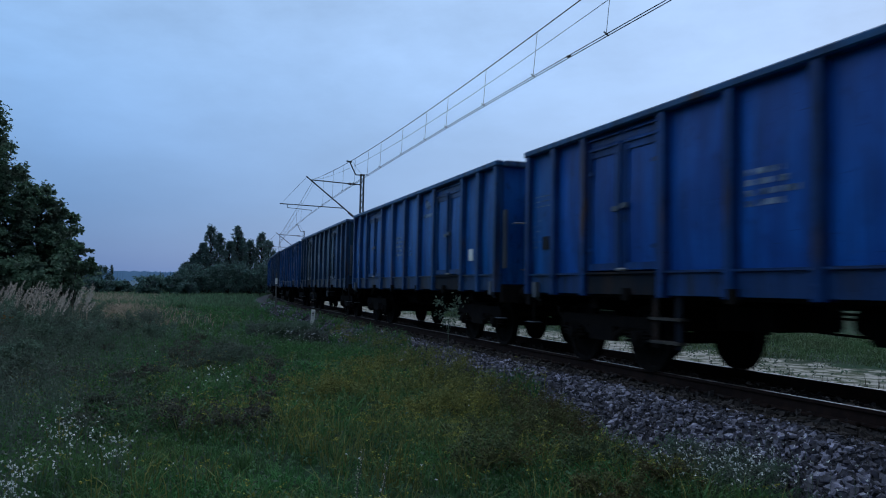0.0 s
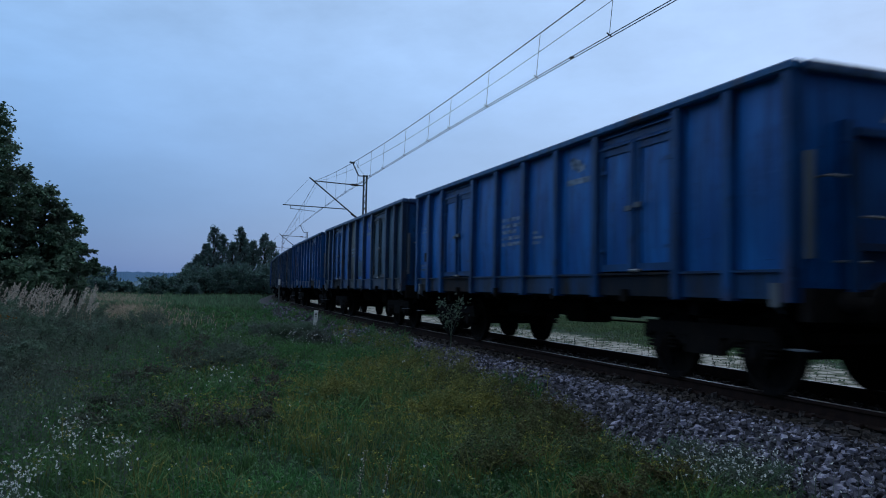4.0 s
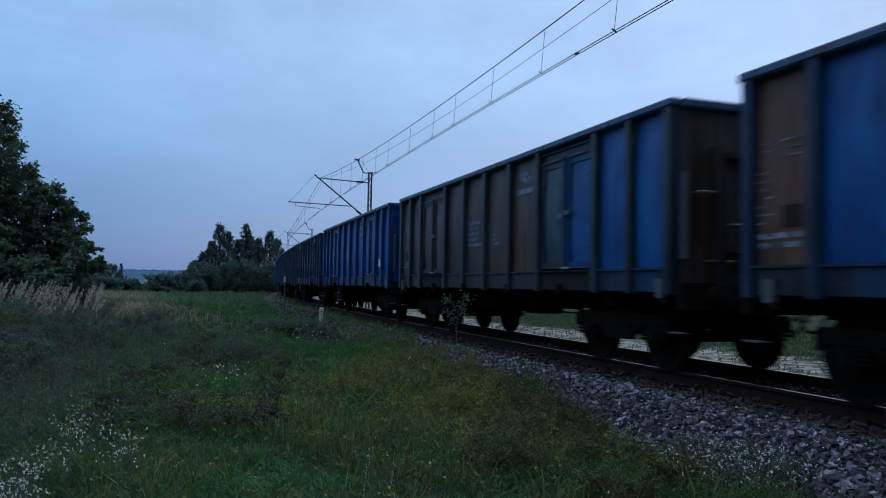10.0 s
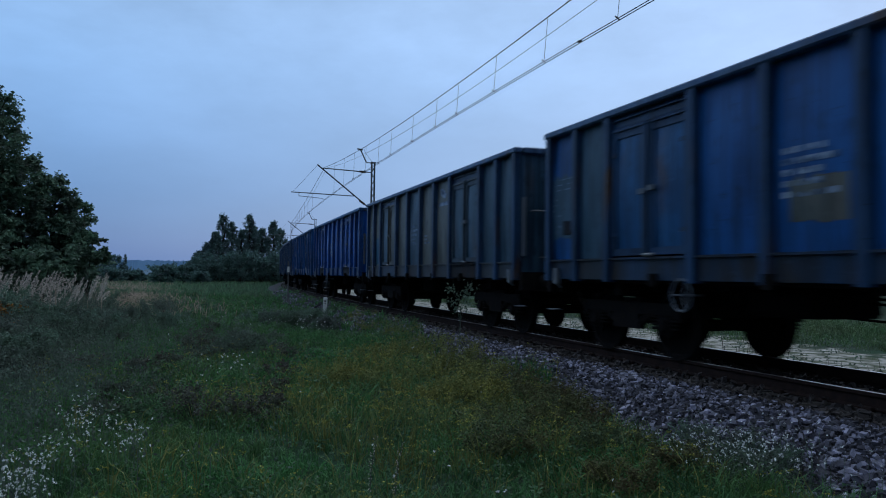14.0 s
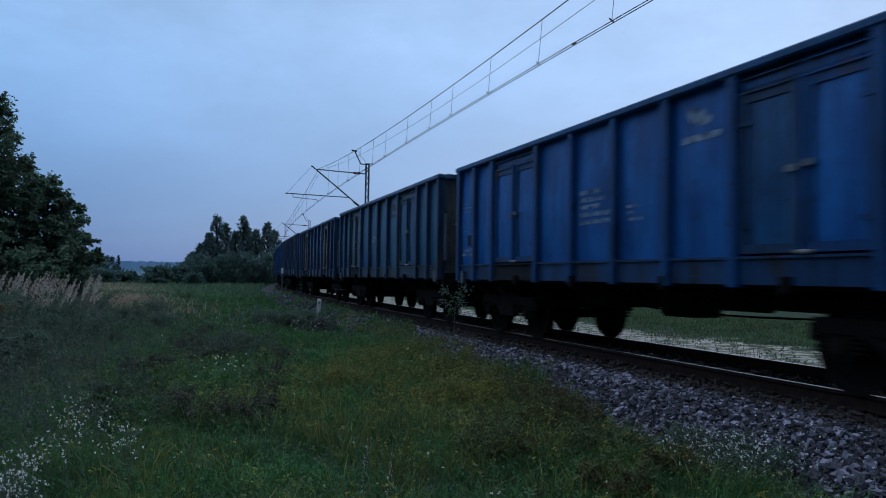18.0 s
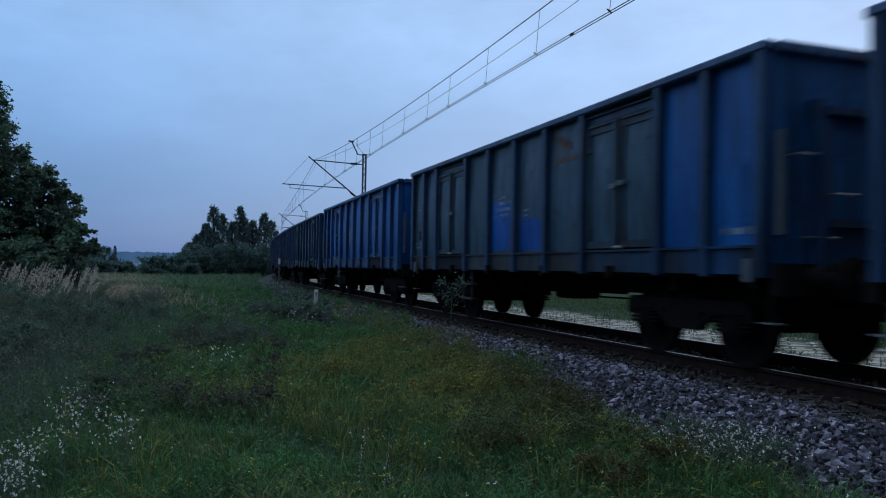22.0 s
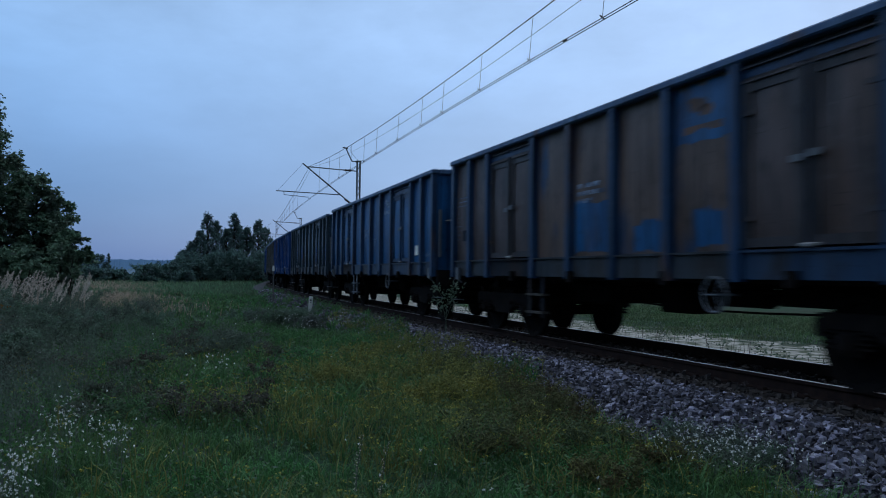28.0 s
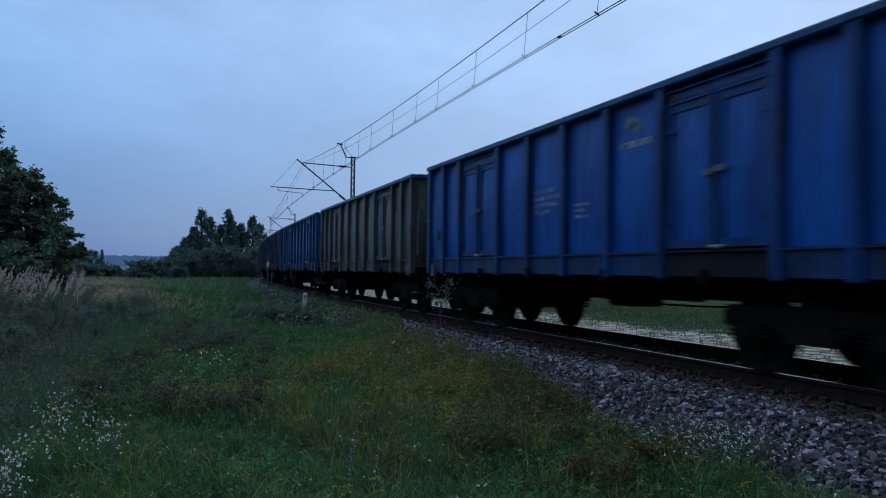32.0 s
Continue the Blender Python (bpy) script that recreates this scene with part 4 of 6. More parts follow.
def dress(wagon, k):
    bays, posts = COATS[k]
    rnd = random.Random(k + 50)
    for o in wagon.children_recursive:
        if "seg" in o:
            c = bays[o["seg"]]
            recoat(o, PAINT[c])
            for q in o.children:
                # door frames take the same coat, darkened for shade
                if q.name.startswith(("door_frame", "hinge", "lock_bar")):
                    recoat(q, SHADED_POST_PAINT.get(c, SHADED_POST_PAINT["n" if c == "k" else "d"]))
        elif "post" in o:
            recoat(o, SHADED_POST_PAINT[posts])
        elif "end" in o:
            recoat(o, (PAINT if o.name.startswith("end_wall") else SHADED_POST_PAINT)[ENDS.get(k, posts)])
        # sills under doors mostly keep the darker coat, which stands for their shade
        elif "sill" in o and o["sill"] not in DOORS:
            c = bays[{0: 0, 1: 1, 3: 4, 4: 5, 5: 6, 6: 7, 8: 10, 9: 11}[o["sill"]]]
            recoat(o, SILL_PAINT["g" if c in "rmdo" else "n" if c == "k" else c])
        elif "sill" in o and posts in "vbnt" and rnd.random() < 0.4:
            recoat(o, SILL_PAINT[posts])
        elif o.name.startswith("top_rail") and posts in "vb":
            recoat(o, PAINT["n"])
    main = max(set(bays), key=bays.count)
    other = [c for c in dict.fromkeys(bays) if c != main]
    extra = " with some " + COLOUR_WORDS[other[0]] + " bays" if other else " with ribbed steel sides"
    tagged(wagon, COLOUR_WORDS[main] + " open-topped coal wagon" + extra + " on rails")
    for o in list(wagon.children):
        if o.name.startswith("handbrake_wheel"):
            if k not in BRAKE_WHEEL:
                bpy.data.objects.remove(o)
            elif BRAKE_WHEEL[k]:
                o.location.x += BRAKE_WHEEL[k]
        elif o.name.startswith("step") and k not in STEPS:
            bpy.data.objects.remove(o)
    for seg, c in REPAINTED.get(k, ()):
        host = next(o for o in wagon.children if o.get("seg") == seg and o["near"] == 1)
        bm = bmesh.new()
        v = [bm.verts.new((-0.48 + math.cos(0.2618 * q) * 0.30 * s, 0.002, 0.55 + math.sin(0.2618 * q) * 0.46 * s)) for q, s in ((q, rnd.uniform(0.45, 1.1)) for q in range(24))]
        fan_patch(bm, v)
        part("repainted_patch", bm, PAINT[c], host, "patch of fresher " + COLOUR_WORDS[c] + " paint")
    for seg, c, x0, x1, z0, z1 in PANEL_PATCHES.get(k, ()):
        host = next(o for o in wagon.children if o.get("seg") == seg and o["near"] == 1)
        bm = bmesh.new()
        n = 10
        lo = [(-(x0 + (x1 - x0) * q / n), z0 + rnd.uniform(-0.03, 0.03)) for q in range(n + 1)]
        hi = [(-(x0 + (x1 - x0) * q / n), z1 + rnd.uniform(-0.06, 0.06)) for q in range(n, -1, -1)]
        rows = [[(a[0], z) for z in np.linspace(a[1], b[1], 7)] for a, b in zip(lo, hi[::-1])]
        skin = [[bm.verts.new((x, bulge_at(-x, z) * (0.985 if 0 < -x < 1.25 else 1) + 0.0035, z)) for x, z in row] for row in rows]
        for ra, rb in zip(skin, skin[1:]):
            for q in range(6):
                bm.faces.new((ra[q], ra[q + 1], rb[q + 1], rb[q]))
        part("repainted_patch", bm, PAINT[c], host, "patch of newer " + COLOUR_WORDS[c] + " paint")
    if k in (13, 3, 14, 5):
        host = next(o for o in wagon.children if o.name.startswith("end_wall") and o["end"] < 0)
        bm = bmesh.new()
        v = [bm.verts.new((HALF + d, y, z)) for d in (-0.006, -0.003) for y, z in ((-0.22, 3.0), (0.14, 3.0), (-0.04, 3.25))]
        for q in ((0, 1, 2), (5, 4, 3), (0, 3, 4, 1), (1, 4, 5, 2), (2, 5, 3, 0)):
            bm.faces.new([v[i] for i in q])
        part("mark", bm, M_YELLOW if k == 5 else M_WHITE, host, "small worn painted mark")
    if k in (20, 25):     # a step frame of bare steel
        for o in wagon.children:
            if o.name.startswith("step") and not o.name.startswith("step_bracket"):
                recoat(o, M_GREYPLATE)
    if k in TALL:
        wagon.scale = (1, 1, TALL[k])
    markings(wagon, k, rnd)


# wagons with a brake wheel in place of a step, those with patched paint, and those with a slightly higher body
BRAKE_WHEEL = {9: 0, 16: 0, 18: 0, 24: 0, 27: 0, 2: -4.9, 20: -4.9, 19: -4.85, 11: -0.95}
STEPS = {0, 2, 5, 8, 11, 15, 19, 20, 21, 25, 28}
ENDS = {7: "d", 13: "o", 19: "g", 2: "g", 6: "d", 10: "g"}
REPAINTED = {15: ((11, "b"),), 17: ((10, "n"),), 21: ((2, "v"), (3, "v"), (4, "v"), (8, "v"), (10, "v")), 14: ((10, "r"),),
             18: ((0, "r"), (4, "r"), (8, "v"))}
# bay, colour, and the patch's reach along and up the bay
PANEL_PATCHES = {19: ((5, "n", 0.12, 1.15, 0.05, 0.80), (6, "n", 0.45, 1.13, 0.04, 0.42), (7, "n", 0.12, 1.15, 1.30, 2.00), (7, "n", 0.45, 1.0, 0.06, 0.50)),
                 14: ((10, "m", 0.1, 0.8, 0.3, 1.2), (5, "m", 0.14, 1.1, 0.25, 0.80)), 9: ((10, "o", 0.1, 0.8, 0.7, 1.5), (0, "g", 0.1, 0.9, 0.35, 1.35), (5, "o", 0.3, 1.05, 0.30, 0.75)),
                 10: ((1, "t", 0.12, 0.8, 0.05, 0.9),), 4: ((6, "g", 0.12, 1.15, 0.08, 0.62),), 15: ((5, "v", 0.12, 1.15, 0.04, 0.95), (6, "v", 0.15, 1.13, 0.04, 0.58)),
                 17: ((7, "k", 0.30, 1.15, 0.22, 0.62), (4, "k", 0.12, 1.1, 0.04, 0.35)), 13: ((4, "k", 0.12, 1.15, 0.04, 0.5),),
                 21: ((11, "b", 0.12, 0.85, 0.03, 0.9),), 18: ((6, "m", 0.12, 1.15, 0.4, 1.3),)}
TALL = {1: 1.017, 2: 1.014, 4: 1.017, 5: 1.015, 7: 1.009, 8: 1.017, 9: 1.006, 13: 1.012, 15: 1.017, 16: 1.017, 19: 1.015, 20: 1.017}
FIRST, LAST, PITCH = -1, 31, 14.04
WAGONS = {}


def build_train():
    pattern = build_wagon()
    for k in range(FIRST, LAST + 1):
        WAGONS[k] = pattern if k == FIRST else copy_thing(pattern, Matrix.Identity(4))
    for k, w in WAGONS.items():
        dress(w, k)


build_train()


def way(t):
    """Metres along the track of the far end of wagon 0 (a natural cubic spline through WAY)."""
    kn, v = np.array(WAY_T), np.array(WAY_S)
    n, h = len(kn), np.diff(kn)
    a, b = np.eye(n), np.zeros(n)
    for i in range(1, n - 1):
        a[i, i - 1:i + 2] = h[i - 1], 2 * (h[i - 1] + h[i]), h[i]
        b[i] = 6 * ((v[i + 1] - v[i]) / h[i] - (v[i] - v[i - 1]) / h[i - 1])
    m = np.linalg.solve(a, b)
    i = np.clip(np.searchsorted(kn, t) - 1, 0, n - 2)
    x = t - kn[i]
    return v[i] + x * ((v[i + 1] - v[i]) / h[i] - h[i] * (2 * m[i] + m[i + 1]) / 6) + x * x * m[i] / 2 + x ** 3 * (m[i + 1] - m[i]) / (6 * h[i])


def motions():
    ts = np.arange(0, 32.01, 1.0)
    fine = np.append(np.arange(0, 32.0, 2 / 30), 32.0)
    rolled = (way(fine) - way(np.array([0.0]))[0]) / 0.46
    for k, w in WAGONS.items():
        rows = []
        for t in ts:
            s = float(way(np.array([t]))[0]) + PITCH * k - HALF
            p, q = on_track(s - 4.5), on_track(s + 4.5)
            m, d = (p + q) / 2, q - p
            rows.append((float(t), pose(m.x, m.y, 0, 0, 0, math.degrees(math.atan2(d.y, d.x)))))
        walk(w, rows)
        for o in w.children:
            if "axle" in o:
                walk(o, [(float(t), Matrix.Translation((o["axle"], 0, 0.46)) @ Matrix.Rotation(float(a), 4, "Y")) for t, a in zip(fine, rolled)])

# ---- overhead line ----
MASTS = [-5.7, 46.3, 98.3, 150.3, 202.3]
MAST_OFF = -2.8


def hang(s):
    """Height of the messenger wire, which sags between the masts."""
    i = (s - MASTS[0]) % 52.0 - 26.0
    return 6.45 + 0.0017 * i * i


def wire(name, pts, r, label):
    bm = bent_bar(bmesh.new(), pts, r)
    return solid(name, bm, M_WIRE, label, "wire", "overhead line wires")


def overhead():
    ss = np.arange(MASTS[0], 210, 2.0)
    stag = lambda s: 0.22 + 0.05 * math.cos((s + 5.7) / 52.0 * math.pi)
    for dy in (0.036, -0.036):
        wire("contact_wire", [on_track(s, stag(s) + dy, 5.60) for s in ss], 0.009, "thin dark contact wire above the track")
    wire("messenger_wire", [on_track(s, stag(s), hang(s)) for s in ss], 0.012, "dark messenger wire sagging between the masts")
    wire("auxiliary_wire", [on_track(s, stag(s) - 0.13, hang(s) - 0.30 + 0.00040 * ((s + 5.7) % 52 - 26) ** 2) for s in ss], 0.006, "thin auxiliary wire beside the messenger wire")
    gaps = [1.5, 5.0, 8.4, 11.4, 14.3, 17.1, 19.9, 21.9, 24.6, 27.7, 29.9, 32.6, 35.5, 38.5, 42.0]
    for base in (0.0, 52.0, 104.0):
        for g in gaps:
            s = g + base
            bm = tube(bmesh.new(), on_track(s + 0.05, stag(s), 5.61), on_track(s - 0.12, stag(s), hang(s)), 0.0055, 5)
            tube(bm, on_track(s + 0.05, stag(s) - 0.05, 5.60), on_track(s + 0.05, stag(s) + 0.05, 5.66), 0.014, 5)
            solid("dropper", bm, M_WIRE, "thin wire dropper holding the contact wires", "dropper", "droppers of the overhead line")
    bm = bevelled(boxes(bmesh.new(), (-0.035, 0.035, -0.04, 0.04, -0.012, 0.025)), 0.006)
    clamp = solid("wire_clamp", bm, M_WIRE, "dark clamp joining the two contact wires", "clamp", "clamps of the overhead line")
    clamp.matrix_world = Matrix.Translation(on_track(12.8, stag(12.8), 5.60))
    copy_thing(clamp, Matrix.Translation(on_track(31.2, stag(31.2), 5.60)))


def build_mast():
    """A lattice mast on the far side of the track with its bracket; y = 0 is the mast, the track lies at +y."""
    mast = tagged(new("catenary_mast"), "grey lattice mast with a tubular bracket over the track", "mast", "masts of the overhead line")
    t = -MAST_OFF
    for dx in (-0.11, 0.11):
        for dy in (-0.09, 0.09):
            part("leg", boxes(bmesh.new(), (dx - 0.03, dx + 0.03, dy - 0.03, dy + 0.03, -0.6, 8.0)), M_MAST, mast)
    bm = bmesh.new()
    for i in range(20):
        z, w = -0.2 + 0.4 * i, (-1) ** i
        for y in (-0.09, 0.09):
            tube(bm, (-0.11 * w, y, z), (0.11 * w, y, z + 0.4), 0.014, 5)
        for x in (-0.11, 0.11):
            tube(bm, (x, -0.09 * w, z), (x, 0.09 * w, z + 0.4), 0.014, 5)
    part("lacing", bm, M_MAST, mast)
    part("cap", boxes(bmesh.new(), (-0.17, 0.17, -0.15, 0.15, 8.0, 8.06)), M_MAST, mast)
    part("foot", bevelled(boxes(bmesh.new(), (-0.4, 0.4, -0.4, 0.4, -0.95, -0.35)), 0.04), M_SLEEPER, mast, "concrete foot")
    part("strut", tube(bmesh.new(), (0, 0.12, 5.15), (0, t + 0.62, 7.75), 0.042, 8), M_MAST, mast)
    part("tie", tube(bmesh.new(), (0, 0.10, 7.42), (0, t + 0.30, 7.55), 0.034, 8), M_MAST, mast)
    part("registration_tube", tube(bmesh.new(), (0, 1.15, 5.92), (0, t + 2.15, 6.02), 0.030, 8), M_MAST, mast)
    bm = tube(bmesh.new(), (0, t + 1.70, 6.0), (0, t + 1.68, 5.78), 0.02, 6)
    tube(bm, (0, t + 1.68, 5.80), (0, t + 0.26, 5.70), 0.018, 6)
    tube(bm, (0, t + 0.26, 5.70), (0, t + 0.22, 5.61), 0.014, 6)
    part("steady_arm", bm, M_MAST, mast)
    part("stay_wire", tube(bmesh.new(), (0, t + 0.60, 7.72), (0, t + 2.05, 6.04), 0.008, 5), M_WIRE, mast)
    for name, a, b in (("insulator", (0, 0.45, 5.40), (0, 0.85, 5.69)), ("insulator", (0, 0.40, 7.43), (0, 0.85, 7.45))):
        a, b = Vector(a), Vector(b)
        q = (b - a).to_track_quat("Z", "Y").to_matrix()
        prof = [(0.03, 0.0)] + [(0.085 if i % 2 else 0.045, 0.04 * (i + 1)) for i in range(10)] + [(0.03, 0.48)]
        part(name, lathe(bmesh.new(), prof, 10, q, a), M_INSUL, mast, "ribbed brown insulator")
    # horn gap on the mast's head, with its lead to the messenger wire
    bm = tube(bmesh.new(), (0, 0.05, 8.02), (0, 0.42, 8.02), 0.035, 6)
    tube(bm, (0, 0.42, 8.02), (0, 0.80, 8.80), 0.04, 6)
    tube(bm, (0, 0.66, 8.80), (0, 1.0, 8.84), 0.05, 6)
    part("horn_gap", bm, M_MAST, mast)
    bm = bmesh.new()
    pts = [Vector((0, 0.62 - 0.5 * (i / 8) ** 2, 8.9 - 0.85 * (i / 8))) + Vector((0, 0.10 * math.sin(math.pi * i / 8) - 0.1, 0.16 * math.sin(math.pi * i / 8))) for i in range(9)]
    part("lead", bent_bar(bm, pts, 0.008), M_WIRE, mast)
    return mast


def track_pose(s, off, z=0.0):
    p = on_track(s, off, z)
    return Matrix.Translation(p) @ Matrix.Rotation(math.pi / 2 - BEND * s, 4, "Z")


def stand_masts():
    first = build_mast()
    first.matrix_world = track_pose(MASTS[0], MAST_OFF)
    for s in MASTS[1:]:
        copy_thing(first, track_pose(s, MAST_OFF))


overhead()
stand_masts()

# ---- posts beside the track ----


def posts():
    bm = boxes(bmesh.new(), (-0.07, 0.07, -0.05, 0.05, 0.0, 0.82))
    bevelled(bm, 0.012)
    post = tagged(new("marker_post"), "short white-painted concrete marker post in the grass", "post")
    part("shaft", bm, M_POST, post)
    bars = boxes(bmesh.new(), (-0.03, 0.03, -0.054, -0.051, 0.60, 0.62), (-0.03, 0.03, -0.054, -0.051, 0.66, 0.72))
    part("number", bars, M_THINPOST, post, "faded dark characters, unreadable")
    post.matrix_world = pose(5.25, 26.8, GROUND - 0.02, 2, 3, -12)
    pole = tagged(new("signal_pole"), "thin grey pole in the weeds beside the track", "pole")
    part("shaft", tube(bmesh.new(), (0, 0, 0), (0, 0, 2.35), 0.045, 8, 0.035), M_THINPOST, pole)
    part("sleeve", tube(bmesh.new(), (0, 0, 1.75), (0, 0, 2.05), 0.06, 8), M_POST, pole, "pale band")
    pole.matrix_world = pose(6.25, 42.0, GROUND - 0.05)


posts()

# ---- plants ----
RNG = np.random.default_rng(7)


def ground_z(x, y):
    return GROUND - 0.07 + 0.035 * np.sin(x * 1.7 + 0.6 * y) * np.sin(y * 1.1) + 0.03 * np.sin(x * 0.5 + 2) * np.sin(y * 0.37)


def stand_z(x, y):
    """Height of the ground, or of the ballast's slope."""
    o = off_np(x, y)
    slope = np.clip(-0.215 - (o - 1.95) * 0.45, -0.6, -0.215)
    return np.where((o < 2.75) & (o > 1.5), np.maximum(slope, ground_z(x, y)), ground_z(x, y))


def blades(x, y, high, wide, lean=0.35, z=None, out=None):
    """Grass blades, each a bent tapering strip: verts and faces."""
    n = len(x)
    z = stand_z(x, y) if z is None else z
    a, b = RNG.uniform(0, 2 * np.pi, n), RNG.uniform(0, 2 * np.pi, n)
    if out is not None:
        b = out + RNG.normal(size=n) * 0.5
    bend = high * lean * RNG.uniform(0.2, 1.3, n)
    dx, dy = np.cos(b) * bend, np.sin(b) * bend
    wx, wy = np.cos(a) * wide / 2, np.sin(a) * wide / 2
    v = np.empty((n, 5, 3))
    v[:, 0] = np.stack([x - wx, y - wy, z - 0.02], -1)
    v[:, 1] = np.stack([x + wx, y + wy, z - 0.02], -1)
    v[:, 2] = np.stack([x + wx * 0.8 + dx * 0.3, y + wy * 0.8 + dy * 0.3, z + high * 0.55], -1)
    v[:, 3] = np.stack([x - wx * 0.8 + dx * 0.3, y - wy * 0.8 + dy * 0.3, z + high * 0.55], -1)
    v[:, 4] = np.stack([x + dx, y + dy, z + high * (1 - 0.25 * lean)], -1)
    i = np.arange(n)[:, None] * 5
    f = np.concatenate([i + [0, 1, 2], i + [0, 2, 3], i + [3, 2, 4]])
    return v.reshape(-1, 3), f


def leaves(c, size, flat=0.5):
    """Rhombic leaves at the points c, turned at random."""
    n = len(c)
    size = np.broadcast_to(size, n)[:, None]
    u = RNG.normal(size=(n, 3)) * [1, 1, flat]
    u /= np.linalg.norm(u, axis=1, keepdims=True)
    w = np.cross(u, RNG.normal(size=(n, 3)))
    w /= np.linalg.norm(w, axis=1, keepdims=True)
    v = np.stack([c - u * size * 0.5, c + w * size * 0.28, c + u * size * 0.5, c - w * size * 0.28], 1)
    i = np.arange(n)[:, None] * 4
    return v.reshape(-1, 3), i + [0, 1, 2, 3]


def stuff(name, vf, mat, label, category):
    return tagged(new(name, raw_mesh(name, vf[0], vf[1], mat)), label, category, kind="stuff")


def merge(*vfs):
    vs, fs, n = [], [], 0
    for v, f in vfs:
        vs.append(v)
        fs.append(f + n)
        n += len(v)
    return np.concatenate(vs), np.concatenate(fs)


def field(n, y0, y1, x0, x1, near_power=1.0):
    """Random places in a wedge before the camera: x from x0 * y to the track's side."""
    y = y0 + (y1 - y0) * RNG.random(n) ** near_power
    lo, hi = x0 * y - 1.0, np.minimum(x1 * y + 2.0, 99)
    x = lo + (hi - lo) * RNG.random(n)
    o = off_np(x, y)
    return x, y, o


def patch(x, y, cx, cy, rx, ry):
    return np.exp(-((x - cx) / rx) ** 2 - ((y - cy) / ry) ** 2)


def wobble(x, y, f=1.0, seed=0.0):
    return np.sin(x * 1.3 * f + seed) * np.sin(y * 0.9 * f + 1.7 * seed) + 0.5 * np.sin(x * 3.1 * f + y * 1.7 * f + seed)


def meadow():
    edge = lambda x, y, o: o > np.interp(y, [5.0, 7.0, 9.0, 14.0, 26.0], [2.95, 2.75, 2.55, 2.10, 1.42]) + 0.3 * wobble(x, y, 0.8, 2.0) + 0.25 * RNG.random(len(x))
    def tufts(x, y, per, spread):
        """Sets places out in tufts; gives the places and the way outwards from each tuft."""
        k = max(1, len(x) // per)
        a, r = RNG.uniform(0, 2 * np.pi, k * per), np.abs(RNG.normal(size=k * per)) * spread
        return np.repeat(x[:k], per) + np.cos(a) * r, np.repeat(y[:k], per) + np.sin(a) * r, a

    # near and middle grass
    sets = []
    for n, y0, y1, high, wide, pw in ((110000, 3.0, 9.0, 0.25, 0.0085, 1.0), (110000, 9.0, 22.0, 0.28, 0.016, 1.2), (60000, 22.0, 60.0, 0.34, 0.036, 1.2)):
        x, y, o = field(n, y0, y1, -0.30, 1.15)
        keep = edge(x, y, o) & (RNG.random(n) < 0.75 + 0.25 * wobble(x, y, 0.7))
        x, y, out = tufts(x[keep], y[keep], 14, 0.04 + 0.003 * y0)
        h = high * RNG.uniform(0.55, 1.25, len(x)) * (1 + 0.22 * wobble(x, y, 0.6, 1.0)) * np.repeat(RNG.uniform(0.65, 1.3, len(x) // 14), 14)
        sets.append(blades(x, y, h, wide * RNG.uniform(0.7, 1.3, len(x)), 0.9, None, out))
    x, y = RNG.uniform(-9.0, 5.2, 46000), RNG.uniform(-8.0, 3.6, 46000)
    x, y, out = tufts(x[off_np(x, y) > 2.5], y[off_np(x, y) > 2.5], 14, 0.05)
    sets.append(blades(x, y, 0.22 * RNG.uniform(0.5, 1.3, len(x)), 0.012, 0.9, None, out))
    stuff("grass", merge(*sets), M_GRASS, "green meadow grass of uneven height", "grass")
    x, y, o = field(32000, 55.0, 230.0, -0.30, 0.35, 1.5)
    keep = o > 2.6
    x, y = x[keep], y[keep]
    stuff("meadow_grass", blades(x, y, 0.5 * RNG.uniform(0.5, 1.2, len(x)), 0.10 * RNG.uniform(0.6, 1.5, len(x)), 0.4), M_GRASS_FAR,
          "greyish green grass of the far meadow", "grass")
    # low leafy herbs among the grass
    sets = []
    for n, y0, y1, size in ((60000, 3.0, 9.5, 0.030), (60000, 9.5, 24.0, 0.055), (30000, 24.0, 60.0, 0.12)):
        x, y, o = field(n, y0, y1, -0.30, 1.15)
        keep = edge(x, y, o) & (RNG.random(n) < 0.7 + 0.5 * wobble(x, y, 0.9, 5.0))
        x, y = x[keep], y[keep]
        sets.append(leaves(np.stack([x, y, stand_z(x, y) + RNG.uniform(0.04, 0.26, len(x)) * (1 + 0.3 * wobble(x, y, 0.6, 1.0))], -1), size * RNG.uniform(0.6, 1.5, len(x)), 0.35))
    stuff("herbs", merge(*sets), M_HERB, "low leafy herbs among the grass", "herbs")
    # yellow-green flowering weeds
    n = 70000
    x, y, o = field(n, 3.2, 16.0, -0.2, 0.75)
    d = 1.1 * patch(x, y, 3.0, 9.8, 1.5, 3.0) + 0.9 * patch(x, y, 3.6, 6.6, 0.9, 1.6) + 0.6 * patch(x, y, -0.05, 6.0, 0.35, 0.4) + 0.15 * patch(x, y, 1.0, 9.2, 0.9, 1.6) + 0.45 * patch(x, y, 0.05, 10.0, 0.5, 0.8) + 0.12
    keep = edge(x, y, o) & (RNG.random(n) < d * (0.6 + 0.55 * wobble(x, y, 1.4, 3.0)))
    x, y, out = tufts(x[keep], y[keep], 10, 0.06)
    h = 0.38 * RNG.uniform(0.6, 1.2, len(x)) * np.repeat(RNG.uniform(0.6, 1.25, len(x) // 10), 10)
    stuff("yellow_weeds", blades(x, y, h, 0.010, 0.6, None, out), M_YELLOWISH, "yellow-green flowering weeds", "weeds")
    pick = RNG.random(len(x)) < 0.12
